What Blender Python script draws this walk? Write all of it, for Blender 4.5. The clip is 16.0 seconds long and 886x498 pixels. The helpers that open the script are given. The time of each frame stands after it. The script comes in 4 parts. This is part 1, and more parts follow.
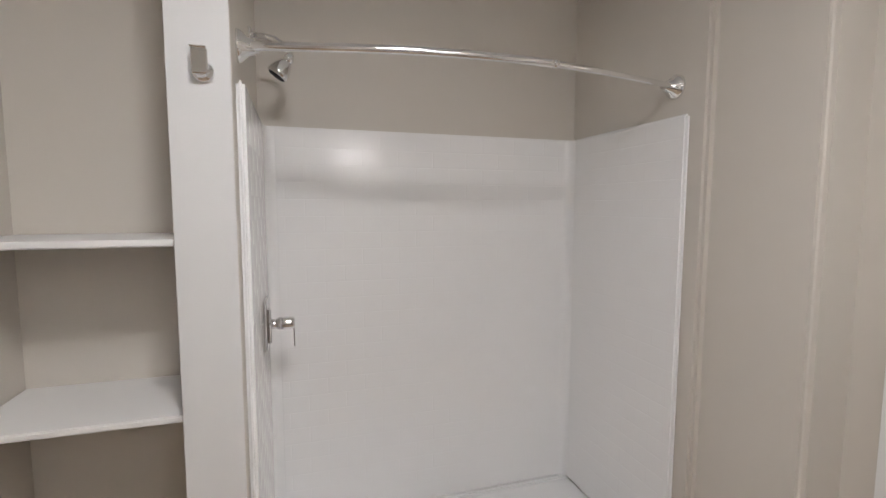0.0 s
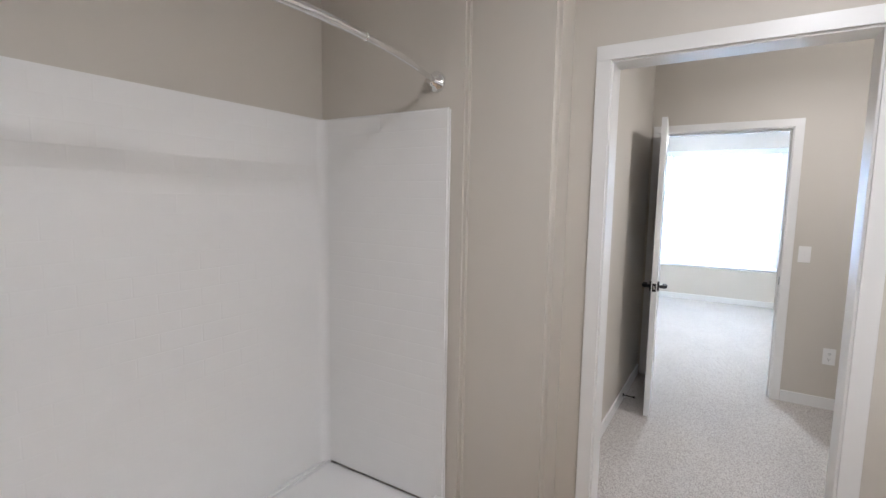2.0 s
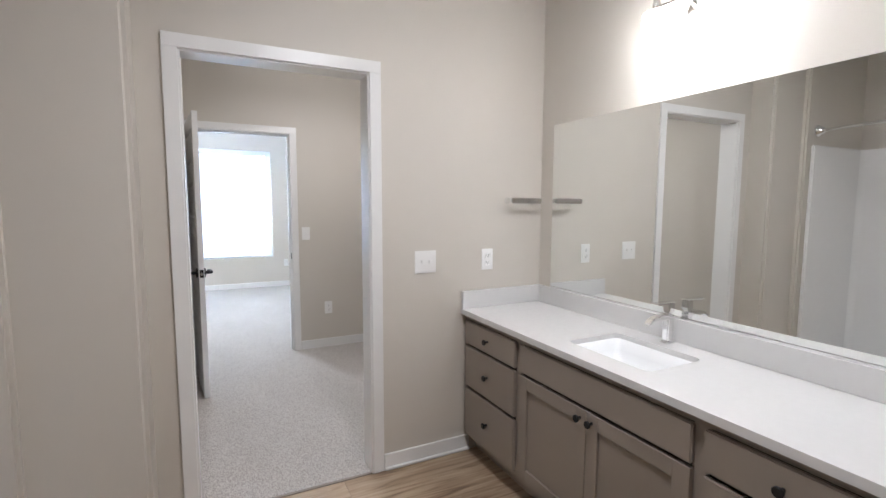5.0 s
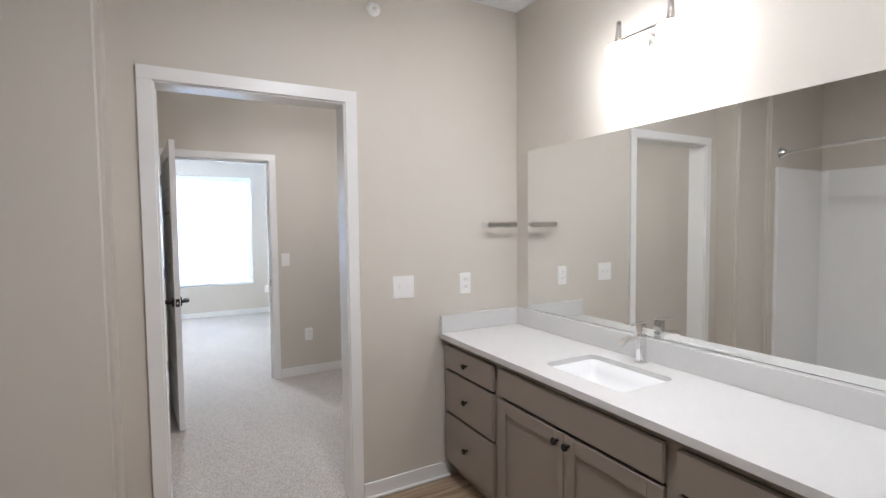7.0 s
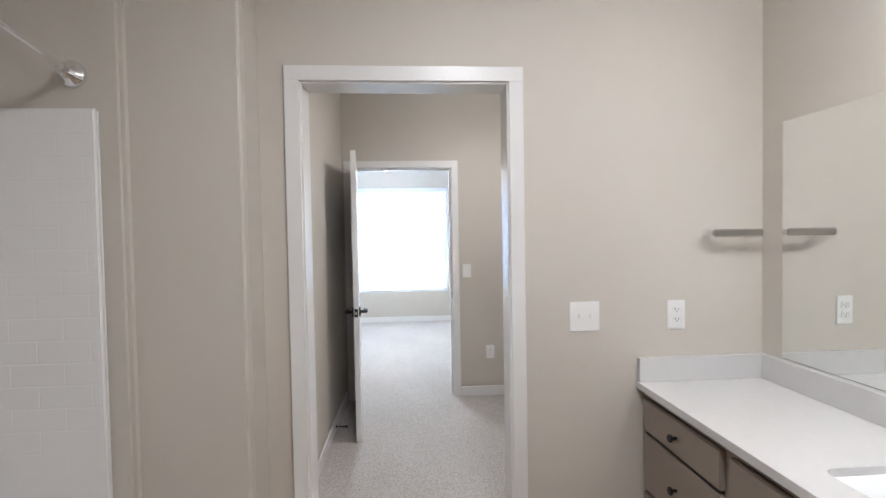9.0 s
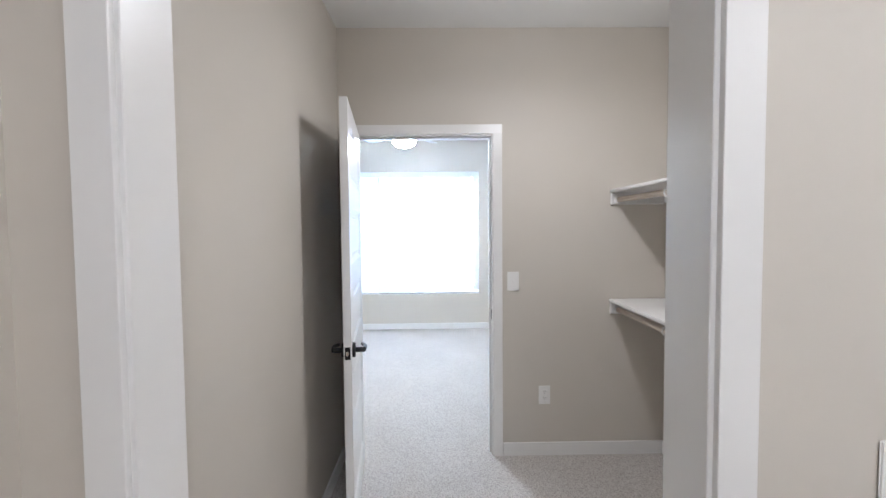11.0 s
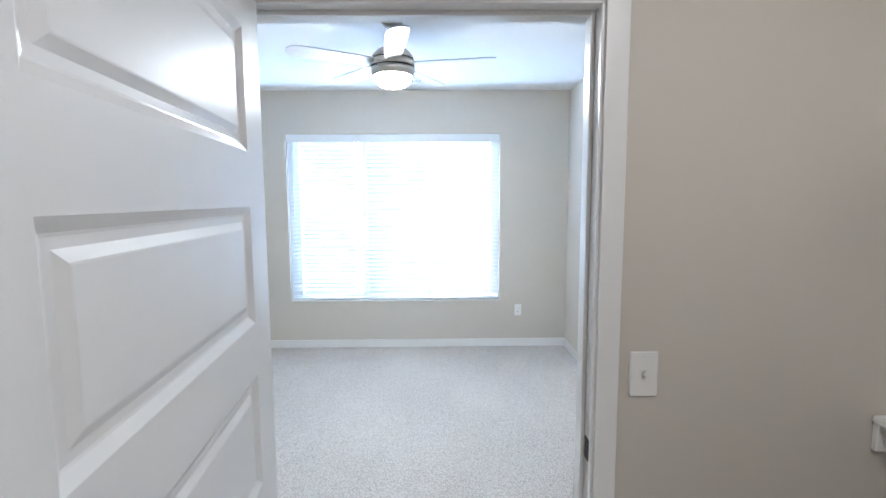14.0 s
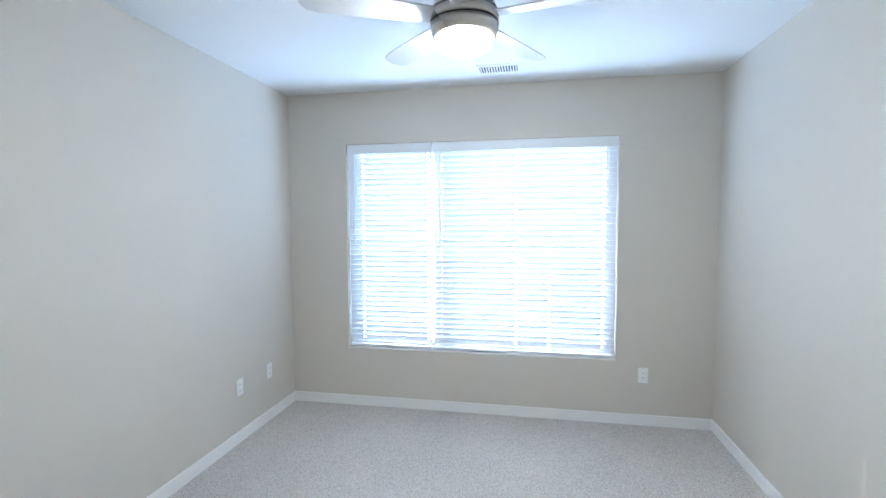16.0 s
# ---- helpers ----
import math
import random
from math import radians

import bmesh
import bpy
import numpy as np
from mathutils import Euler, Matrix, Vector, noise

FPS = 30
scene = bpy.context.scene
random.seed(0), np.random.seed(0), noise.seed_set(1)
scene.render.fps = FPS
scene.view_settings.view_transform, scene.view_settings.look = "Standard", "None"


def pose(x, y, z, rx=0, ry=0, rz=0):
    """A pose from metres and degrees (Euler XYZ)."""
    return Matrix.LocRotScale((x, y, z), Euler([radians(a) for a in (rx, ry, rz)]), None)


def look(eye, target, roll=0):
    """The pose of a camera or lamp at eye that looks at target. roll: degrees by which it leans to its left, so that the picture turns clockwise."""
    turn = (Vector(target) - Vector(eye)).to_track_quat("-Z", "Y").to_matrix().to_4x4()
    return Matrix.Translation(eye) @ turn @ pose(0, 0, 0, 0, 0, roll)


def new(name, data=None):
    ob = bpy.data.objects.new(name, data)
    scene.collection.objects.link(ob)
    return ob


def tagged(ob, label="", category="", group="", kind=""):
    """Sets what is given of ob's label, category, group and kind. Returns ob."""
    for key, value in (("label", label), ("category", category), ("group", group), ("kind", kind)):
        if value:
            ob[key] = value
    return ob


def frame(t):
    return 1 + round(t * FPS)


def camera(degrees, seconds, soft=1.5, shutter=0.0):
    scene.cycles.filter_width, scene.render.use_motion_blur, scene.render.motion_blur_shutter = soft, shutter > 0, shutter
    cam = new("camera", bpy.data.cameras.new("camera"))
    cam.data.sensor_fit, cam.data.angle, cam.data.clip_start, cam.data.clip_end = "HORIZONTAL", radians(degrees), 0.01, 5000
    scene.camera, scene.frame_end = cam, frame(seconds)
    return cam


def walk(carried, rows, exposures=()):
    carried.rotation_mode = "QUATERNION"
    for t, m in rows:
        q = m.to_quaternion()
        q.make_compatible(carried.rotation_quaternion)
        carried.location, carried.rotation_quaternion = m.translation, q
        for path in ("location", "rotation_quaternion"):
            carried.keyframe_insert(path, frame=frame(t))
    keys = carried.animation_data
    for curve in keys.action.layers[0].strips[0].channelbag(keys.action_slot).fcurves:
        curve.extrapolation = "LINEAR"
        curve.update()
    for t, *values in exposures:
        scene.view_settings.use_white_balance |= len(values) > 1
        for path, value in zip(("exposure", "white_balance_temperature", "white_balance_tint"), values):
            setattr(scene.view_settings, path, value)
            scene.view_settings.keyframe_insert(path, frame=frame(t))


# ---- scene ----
cam = camera(86.8, 16.0)
EXPOSURES = [(0, 1.87, 6120, 13), (2.5, 1.92, 5920, 12.5), (5, 1.80, 5930, 13), (9, 1.80, 5980, 12.5), (12.5, 1.88, 5700, 11.5), (13.4, 1.65, 5800, 11), (14.5, 1.26, 5900, 10.5), (16, 1.10, 5920, 10)]
PATH = [
    (0, (0.514, -1.616, 1.54), (-1.389, -1.028, 1.358), 0.1),
    (0.5, (0.453, -1.612, 1.537), (-1.351, -0.775, 1.32), 0.6),
    (1, (0.352, -1.686, 1.527), (-1.285, -0.56, 1.297), 0.5),
    (1.5, (0.277, -1.828, 1.533), (-1.13, -0.425, 1.299), 0.5),
    (2, (0.15, -1.987, 1.496), (-0.896, -0.296, 1.28), 0.9),
    (2.5, (0.044, -1.971, 1.463), (-0.635, -0.1, 1.275), 0.2),
    (3, (-0.032, -1.999, 1.451), (-0.386, -0.039, 1.264), 0.1),
    (3.5, (-0.08, -2.068, 1.448), (-0.121, -0.079, 1.246), 0.2),
    (4, (-0.129, -2.149, 1.429), (0.147, -0.178, 1.224), 0.4),
    (4.5, (-0.179, -2.215, 1.419), (0.419, -0.317, 1.217), 0.4),
    (5, (-0.215, -2.269, 1.418), (0.674, -0.489, 1.224), 0.2),
    (5.2, (-0.23, -2.287, 1.416), (0.754, -0.556, 1.229), 0.1),
    (7.3, (-0.171, -2.307, 1.442), (0.758, -0.538, 1.359), -0.8),
    (7.5, (-0.138, -2.298, 1.45), (0.706, -0.486, 1.371), -0.7),
    (8, (-0.037, -2.268, 1.444), (0.573, -0.364, 1.38), -1.0),
    (8.5, (0.031, -2.13, 1.427), (0.39, -0.164, 1.37), -1.0),
    (9, (0.114, -1.858, 1.443), (0.249, 0.136, 1.387), -1.0),
    (9.2, (0.15, -1.746, 1.447), (0.21, 0.252, 1.395), -1.1),
    (11.3, (0.120, -0.466, 1.482), (0.149, 1.530, 1.37), -0.5),
    (11.5, (0.126, -0.352, 1.487), (0.221, 1.642, 1.362), -0.5),
    (12, (0.147, -0.101, 1.494), (0.357, 1.882, 1.35), -0.6),
    (12.5, (0.112, 0.204, 1.507), (0.414, 2.174, 1.342), -0.5),
    (13, (0.13, 0.524, 1.512), (0.42, 2.494, 1.328), -0.5),
    (13.5, (0.127, 0.822, 1.551), (0.256, 2.806, 1.343), -0.5),
    (14, (0.074, 1.133, 1.577), (0.101, 3.122, 1.37), -0.3),
    (14.5, (0.08, 1.432, 1.588), (0.035, 3.424, 1.412), -0.4),
    (15, (0.124, 1.719, 1.585), (0.006, 3.711, 1.439), -0.4),
    (15.5, (0.127, 1.976, 1.586), (-0.088, 3.961, 1.458), -0.3),
    (16, (0.079, 2.25, 1.608), (-0.291, 4.212, 1.49), -0.2),
]
walk(cam, [(t, look(e, a, r)) for t, e, a, r in PATH], EXPOSURES)

# ---- world, sun and lamps ----
world = bpy.data.worlds.new("sky")
scene.world = world
world.use_nodes = True
wn = world.node_tree
sky = wn.nodes.new("ShaderNodeTexSky")
sky.sky_type = "NISHITA"
sky.sun_disc = False
SUN_WAY = Vector((0.665, -0.746, -0.66)).normalized()
sky.sun_elevation = math.asin(-SUN_WAY.z)
sky.sun_rotation = math.atan2(-SUN_WAY.x, -SUN_WAY.y)
wn.links.new(sky.outputs[0], wn.nodes["Background"].inputs[0])
wn.nodes["Background"].inputs[1].default_value = 0.12

sun = new("sun", bpy.data.lights.new("sun", "SUN"))
sun.data.energy, sun.data.angle, sun.data.color = 5.0, radians(0.3), (1, 0.95, 0.88)
sun.matrix_world = look((-6, 12, 8), Vector((-6, 12, 8)) + SUN_WAY)


def area_lamp(name, m, sx, sy, watts, colour, shape="RECTANGLE"):
    lamp = new(name, bpy.data.lights.new(name, "AREA"))
    lamp.data.shape, lamp.data.size, lamp.data.size_y = shape, sx, sy
    lamp.data.energy, lamp.data.color = watts, colour
    lamp.matrix_world = m
    return lamp


def point_lamp(name, at, watts, radius, colour):
    lamp = new(name, bpy.data.lights.new(name, "POINT"))
    lamp.data.energy, lamp.data.shadow_soft_size, lamp.data.color = watts, radius, colour
    lamp.location = at
    return lamp


# ---- plan, in metres ----
CEIL = 2.70
BX0, BX1, BY0 = -0.85, 1.575, -3.45        # bathroom: left face, right face, far end behind the walk
AX0, AX1, ATOP = -0.314, 0.520, 2.058       # opening bathroom / closet
WT = 0.12                                  # wall thickness
SHX, SHY0, SHY1 = -1.70, -1.772, -0.205    # shower recess: back, two ends
STEP_Y, STUB_X = -0.17, -0.46              # short wall beside the opening
LNX, LNY0, LNY1 = -1.22, -2.44, -1.925     # linen recess
CX0, CX1, CY1 = -0.48, 1.575, 2.30         # closet
DX0, DX1, DTOP = -0.415, 0.490, 2.060       # opening closet / bedroom
RX0, RX1, RY0, RY1 = -2.005, 1.455, CY1 + WT, 6.075
WX0, WX1, WZ0, WZ1 = -1.482, 0.74, 0.506, 2.262

TILT, FAN_TURN = -66, -82                  # slat tilt and turn of the fan, degrees
WARM = (1.0, 0.975, 0.94)
SKYLIGHT = (0.58, 0.86, 1.26)
area_lamp("window_daylight", look((-0.37, RY1 + 0.30, 1.40), (-0.37, 0, 1.40)), 2.6, 2.0, 92, SKYLIGHT)
for sy in (-0.86, -1.11):
    point_lamp("sconce_bulb", (1.465, sy, 2.10), 0.5, 0.035, WARM)
area_lamp("bath_ceiling_lamp", look((0.45, -1.45, CEIL - 0.045), (0.45, -1.45, 0)), 0.42, 0.42, 7.2, WARM, "DISK")
point_lamp("closet_bulb", (0.70, 1.16, 2.335), 2.5, 0.07, (1.0, 0.955, 0.895))
area_lamp("closet_bowl_lamp", look((0.70, 1.16, 2.415), (0.70, 1.16, 0)), 0.16, 0.16, 3.0, (1.0, 0.955, 0.895), "DISK")
point_lamp("fan_bulb", (-0.195, 4.19, 2.24), 1, 0.06, (1, 0.92, 0.82))


# ---- materials ----
def nodes_of(name):
    m = bpy.data.materials.new(name)
    m.use_nodes = True
    return m, m.node_tree, m.node_tree.nodes["Principled BSDF"]


def surface(name, colour, rough=0.5, metal=0.0, vary=0.05, scale=3.0, grain=120.0, bump=0.05, depth=0.002, coat=0.0):
    """Paint, plastic, metal: colour that drifts at two scales, with a fine relief."""
    m, nt, b = nodes_of(name)
    tc = nt.nodes.new("ShaderNodeTexCoord")
    big = nt.nodes.new("ShaderNodeTexNoise")
    big.inputs["Scale"].default_value, big.inputs["Detail"].default_value = scale, 4
    fine = nt.nodes.new("ShaderNodeTexNoise")
    fine.inputs["Scale"].default_value, fine.inputs["Detail"].default_value = grain, 3
    nt.links.new(tc.outputs["Object"], big.inputs["Vector"])
    nt.links.new(tc.outputs["Object"], fine.inputs["Vector"])
    mix = nt.nodes.new("ShaderNodeMix")
    mix.data_type = "RGBA"
    mix.inputs["A"].default_value = (*[c * (1 - vary) for c in colour], 1)
    mix.inputs["B"].default_value = (*[min(1, c * (1 + vary)) for c in colour], 1)
    nt.links.new(big.outputs["Fac"], mix.inputs["Factor"])
    nt.links.new(mix.outputs["Result"], b.inputs["Base Color"])
    rr = nt.nodes.new("ShaderNodeMapRange")
    rr.inputs["To Min"].default_value, rr.inputs["To Max"].default_value = max(0, rough - 0.06), min(1, rough + 0.06)
    nt.links.new(big.outputs["Fac"], rr.inputs["Value"])
    nt.links.new(rr.outputs["Result"], b.inputs["Roughness"])
    b.inputs["Metallic"].default_value = metal
    b.inputs["Coat Weight"].default_value = coat
    if bump:
        bp = nt.nodes.new("ShaderNodeBump")
        bp.inputs["Strength"].default_value, bp.inputs["Distance"].default_value = bump, depth
        nt.links.new(fine.outputs["Fac"], bp.inputs["Height"])
        nt.links.new(bp.outputs["Normal"], b.inputs["Normal"])
    return m


def carpet_material():
    m, nt, b = nodes_of("loop_pile_carpet")
    tc = nt.nodes.new("ShaderNodeTexCoord")
    mp = nt.nodes.new("ShaderNodeMapping")
    mp.inputs["Scale"].default_value = (1.0, 0.55, 1.0)
    nt.links.new(tc.outputs["Object"], mp.inputs["Vector"])
    tufts = nt.nodes.new("ShaderNodeTexVoronoi")
    tufts.inputs["Scale"].default_value = 190
    flecks = nt.nodes.new("ShaderNodeTexNoise")
    flecks.inputs["Scale"].default_value, flecks.inputs["Detail"].default_value = 170, 3
    drift = nt.nodes.new("ShaderNodeTexNoise")
    drift.inputs["Scale"].default_value, drift.inputs["Detail"].default_value = 2.2, 5
    for n in (tufts, flecks, drift):
        nt.links.new(mp.outputs["Vector"], n.inputs["Vector"])
    ramp = nt.nodes.new("ShaderNodeValToRGB")
    e = ramp.color_ramp.elements
    e[0].position, e[0].color = 0.32, (0.40, 0.365, 0.335, 1)
    e[1].position, e[1].color = 0.68, (0.74, 0.70, 0.665, 1)
    mid = ramp.color_ramp.elements.new(0.5)
    mid.color = (0.60, 0.56, 0.525, 1)
    nt.links.new(flecks.outputs["Fac"], ramp.inputs["Fac"])
    mul = nt.nodes.new("ShaderNodeMix")
    mul.data_type, mul.blend_type = "RGBA", "MULTIPLY"
    mul.inputs["Factor"].default_value = 0.25
    nt.links.new(ramp.outputs["Color"], mul.inputs["A"])
    nt.links.new(drift.outputs["Fac"], mul.inputs["B"])
    nt.links.new(mul.outputs["Result"], b.inputs["Base Color"])
    b.inputs["Roughness"].default_value = 0.95
    b.inputs["Specular IOR Level"].default_value = 0.1
    bp = nt.nodes.new("ShaderNodeBump")
    bp.inputs["Strength"].default_value, bp.inputs["Distance"].default_value = 0.7, 0.004
    bp.invert = True
    nt.links.new(tufts.outputs["Distance"], bp.inputs["Height"])
    nt.links.new(bp.outputs["Normal"], b.inputs["Normal"])
    return m


def plank_material():
    m, nt, b = nodes_of("oak_look_vinyl")
    tc = nt.nodes.new("ShaderNodeTexCoord")
    info = nt.nodes.new("ShaderNodeObjectInfo")
    add = nt.nodes.new("ShaderNodeVectorMath")
    add.operation = "MULTIPLY_ADD"
    add.inputs[1].default_value = (7, 7, 7)
    nt.links.new(info.outputs["Random"], add.inputs[0])
    nt.links.new(tc.outputs["Object"], add.inputs[2])
    mp = nt.nodes.new("ShaderNodeMapping")
    mp.inputs["Scale"].default_value = (1.3, 14, 1)
    nt.links.new(add.outputs[0], mp.inputs["Vector"])
    grain = nt.nodes.new("ShaderNodeTexNoise")
    grain.inputs["Scale"].default_value, grain.inputs["Detail"].default_value = 2.2, 8
    grain.inputs["Distortion"].default_value = 0.8
    nt.links.new(mp.outputs["Vector"], grain.inputs["Vector"])
    ramp = nt.nodes.new("ShaderNodeValToRGB")
    e = ramp.color_ramp.elements
    e[0].position, e[0].color = 0.3, (0.17, 0.11, 0.07, 1)
    e[1].position, e[1].color = 0.66, (0.47, 0.36, 0.25, 1)
    ramp.color_ramp.elements.new(0.47).color = (0.36, 0.26, 0.17, 1)
    nt.links.new(grain.outputs["Fac"], ramp.inputs["Fac"])
    hue = nt.nodes.new("ShaderNodeHueSaturation")
    val = nt.nodes.new("ShaderNodeMapRange")
    val.inputs["To Min"].default_value, val.inputs["To Max"].default_value = 0.78, 1.15
    nt.links.new(info.outputs["Random"], val.inputs["Value"])
    nt.links.new(val.outputs["Result"], hue.inputs["Value"])
    nt.links.new(ramp.outputs["Color"], hue.inputs["Color"])
    nt.links.new(hue.outputs["Color"], b.inputs["Base Color"])
    b.inputs["Roughness"].default_value = 0.42
    bp = nt.nodes.new("ShaderNodeBump")
    bp.inputs["Strength"].default_value, bp.inputs["Distance"].default_value = 0.2, 0.001
    nt.links.new(grain.outputs["Fac"], bp.inputs["Height"])
    nt.links.new(bp.outputs["Normal"], b.inputs["Normal"])
    return m


def pale_wood_material():
    m, nt, b = nodes_of("pale_closet_rod_wood")
    tc = nt.nodes.new("ShaderNodeTexCoord")
    mp = nt.nodes.new("ShaderNodeMapping")
    mp.inputs["Scale"].default_value = (30, 1.5, 30)
    nt.links.new(tc.outputs["Object"], mp.inputs["Vector"])
    n = nt.nodes.new("ShaderNodeTexNoise")
    n.inputs["Scale"].default_value, n.inputs["Detail"].default_value = 3, 5
    nt.links.new(mp.outputs["Vector"], n.inputs["Vector"])
    ramp = nt.nodes.new("ShaderNodeValToRGB")
    ramp.color_ramp.elements[0].position, ramp.color_ramp.elements[0].color = 0.3, (0.52, 0.42, 0.33, 1)
    ramp.color_ramp.elements[1].position, ramp.color_ramp.elements[1].color = 0.7, (0.78, 0.70, 0.62, 1)
    nt.links.new(n.outputs["Fac"], ramp.inputs["Fac"])
    nt.links.new(ramp.outputs["Color"], b.inputs["Base Color"])
    b.inputs["Roughness"].default_value = 0.55
    return m


def glow_material(name, colour, strength):
    m, nt, b = nodes_of(name)
    b.inputs["Base Color"].default_value = (0.9, 0.9, 0.88, 1)
    b.inputs["Roughness"].default_value = 0.3
    b.inputs["Emission Color"].default_value = (*colour, 1)
    b.inputs["Emission Strength"].default_value = strength
    return m


def slat_material():
    m, nt, b = nodes_of("translucent_white_slat")
    out = nt.nodes["Material Output"]
    tr = nt.nodes.new("ShaderNodeBsdfTranslucent")
    tr.inputs["Color"].default_value = (0.86, 0.89, 0.92, 1)
    b.inputs["Base Color"].default_value = (0.86, 0.87, 0.88, 1)
    b.inputs["Roughness"].default_value = 0.45
    mix = nt.nodes.new("ShaderNodeMixShader")
    mix.inputs[0].default_value = 0.11
    nt.links.new(b.outputs[0], mix.inputs[1])
    nt.links.new(tr.outputs[0], mix.inputs[2])
    nt.links.new(mix.outputs[0], out.inputs["Surface"])
    return m


def glass_material():
    m, nt, b = nodes_of("window_glass")
    b.inputs["Base Color"].default_value = (0.96, 0.98, 0.98, 1)
    b.inputs["Roughness"].default_value = 0.0
    b.inputs["Transmission Weight"].default_value = 1.0
    b.inputs["IOR"].default_value = 1.45
    return m


PAINT = surface("greige_wall_paint", (0.610, 0.567, 0.506), 0.56, vary=0.025, scale=1.3, grain=170, bump=0.12, depth=0.0015)
CEILING = surface("white_ceiling_paint", (0.80, 0.80, 0.79), 0.85, vary=0.02, grain=120, bump=0.15)
TRIM = surface("white_trim_paint", (0.80, 0.79, 0.775), 0.30, vary=0.02, grain=60, bump=0.04)
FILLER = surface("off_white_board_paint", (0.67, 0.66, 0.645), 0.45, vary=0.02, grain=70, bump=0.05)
DOORWHITE = surface("white_door_paint", (0.82, 0.82, 0.82), 0.36, vary=0.015, grain=90, bump=0.05)
ACRYLIC = surface("white_gloss_acrylic", (0.84, 0.83, 0.82), 0.14, vary=0.012, grain=14, bump=0.04, depth=0.003)
QUARTZ = surface("white_quartz", (0.67, 0.66, 0.65), 0.22, vary=0.02, scale=40, grain=300, bump=0.0)
PORCELAIN = surface("white_porcelain", (0.86, 0.86, 0.86), 0.1, vary=0.01, bump=0.0)
CABINET = surface("taupe_cabinet_paint", (0.275, 0.232, 0.195), 0.42, vary=0.05, scale=2.5, grain=45, bump=0.06)
# Cabinet body is near-black: shade between the fronts is put into its colour.
CABINET_GAP_SHADE = surface("cabinet_painted_gap_shade", (0.05, 0.043, 0.038), 0.7, vary=0.05)
CHROME = surface("polished_chrome", (0.84, 0.84, 0.84), 0.07, 1.0, vary=0.01, bump=0.0)
NICKEL = surface("brushed_nickel", (0.58, 0.55, 0.51), 0.28, 1.0, vary=0.05, grain=200, bump=0.05)
BLACK = surface("matt_black_metal", (0.022, 0.022, 0.024), 0.38, 0.6, vary=0.1, bump=0.02)
SLOT = surface("dark_slot", (0.03, 0.03, 0.03), 0.8, vary=0.02, bump=0)
PLATE = surface("white_plastic_plate", (0.84, 0.83, 0.81), 0.3, vary=0.01, bump=0)
MIRROR = surface("silvered_mirror", (0.90, 0.92, 0.91), 0.01, 1.0, vary=0.002, bump=0)
MIRROR.node_tree.nodes["Principled BSDF"].inputs["Roughness"].default_value = 0.0
for link in list(MIRROR.node_tree.nodes["Principled BSDF"].inputs["Roughness"].links):
    MIRROR.node_tree.links.remove(link)
SHELFPAINT = surface("white_shelf_paint", (0.80, 0.785, 0.765), 0.5, vary=0.02, grain=70, bump=0.05)
VINYL = surface("white_window_vinyl", (0.78, 0.80, 0.82), 0.4, vary=0.01, bump=0)
CARPET, PLANK, RODWOOD = carpet_material(), plank_material(), pale_wood_material()
SLAT, GLASS = slat_material(), glass_material()
SHADE_GLOW = glow_material("lit_opal_glass_shade", (1.0, 0.97, 0.93), 7.0)
FAN_GLOW = glow_material("lit_opal_glass_bowl", (0.92, 0.975, 0.98), 98.0)
LED_GLOW = glow_material("lit_ceiling_diffuser", (1.0, 0.96, 0.9), 1.3)
GROUND = surface("outdoor_lawn", (0.09, 0.12, 0.05), 0.9, vary=0.3, scale=0.6, grain=20)


# ---- mesh helpers ----
def box(bm, x0, x1, y0, y1, z0, z1):
    v = bmesh.ops.create_cube(bm, size=1, matrix=Matrix.Translation(((x0 + x1) / 2, (y0 + y1) / 2, (z0 + z1) / 2))
                              @ Matrix.Diagonal((abs(x1 - x0), abs(y1 - y0), abs(z1 - z0), 1)))["verts"]
    return v


def boxes(*dims, bevel=0.0, segments=1):
    bm = bmesh.new()
    for d in dims:
        box(bm, *d)
    if bevel:
        bmesh.ops.bevel(bm, geom=bm.edges[:], offset=bevel, segments=segments, affect="EDGES")
    return bm


def lathe(profile, m=Matrix(), n=32):
    """Turns (radius, height) pairs round the local z axis."""
    bm = bmesh.new()
    rings = []
    for r, h in profile:
        rings.append([bm.verts.new(m @ Vector((max(r, 1e-4) * math.cos(a), max(r, 1e-4) * math.sin(a), h)))
                      for a in [2 * math.pi * i / n for i in range(n)]])
    for lo, hi in zip(rings, rings[1:]):
        for i in range(n):
            f = bm.faces.new((lo[i], lo[(i + 1) % n], hi[(i + 1) % n], hi[i]))
            f.smooth = True
    for ring in (rings[0], rings[-1]):
        bm.faces.new(ring)
    bmesh.ops.recalc_face_normals(bm, faces=bm.faces[:])
    return bm


def tube(points, r, n=14, r_end=None):
    """A round bar along a line of points."""
    bm = bmesh.new()
    pts = [Vector(p) for p in points]
    rings = []
    up = Vector((0, 0, 1))
    for i, p in enumerate(pts):
        d = (pts[min(i + 1, len(pts) - 1)] - pts[max(i - 1, 0)]).normalized()
        side = d.cross(up if abs(d.z) < 0.95 else Vector((1, 0, 0))).normalized()
        top = side.cross(d)
        rad = r if r_end is None else r + (r_end - r) * i / (len(pts) - 1)
        rings.append([bm.verts.new(p + rad * (math.cos(a) * side + math.sin(a) * top)) for a in [2 * math.pi * k / n for k in range(n)]])
    for lo, hi in zip(rings, rings[1:]):
        for i in range(n):
            bm.faces.new((lo[i], lo[(i + 1) % n], hi[(i + 1) % n], hi[i])).smooth = True
    for ring in (rings[0], rings[-1]):
        bm.faces.new(ring)
    bmesh.ops.recalc_face_normals(bm, faces=bm.faces[:])
    return bm


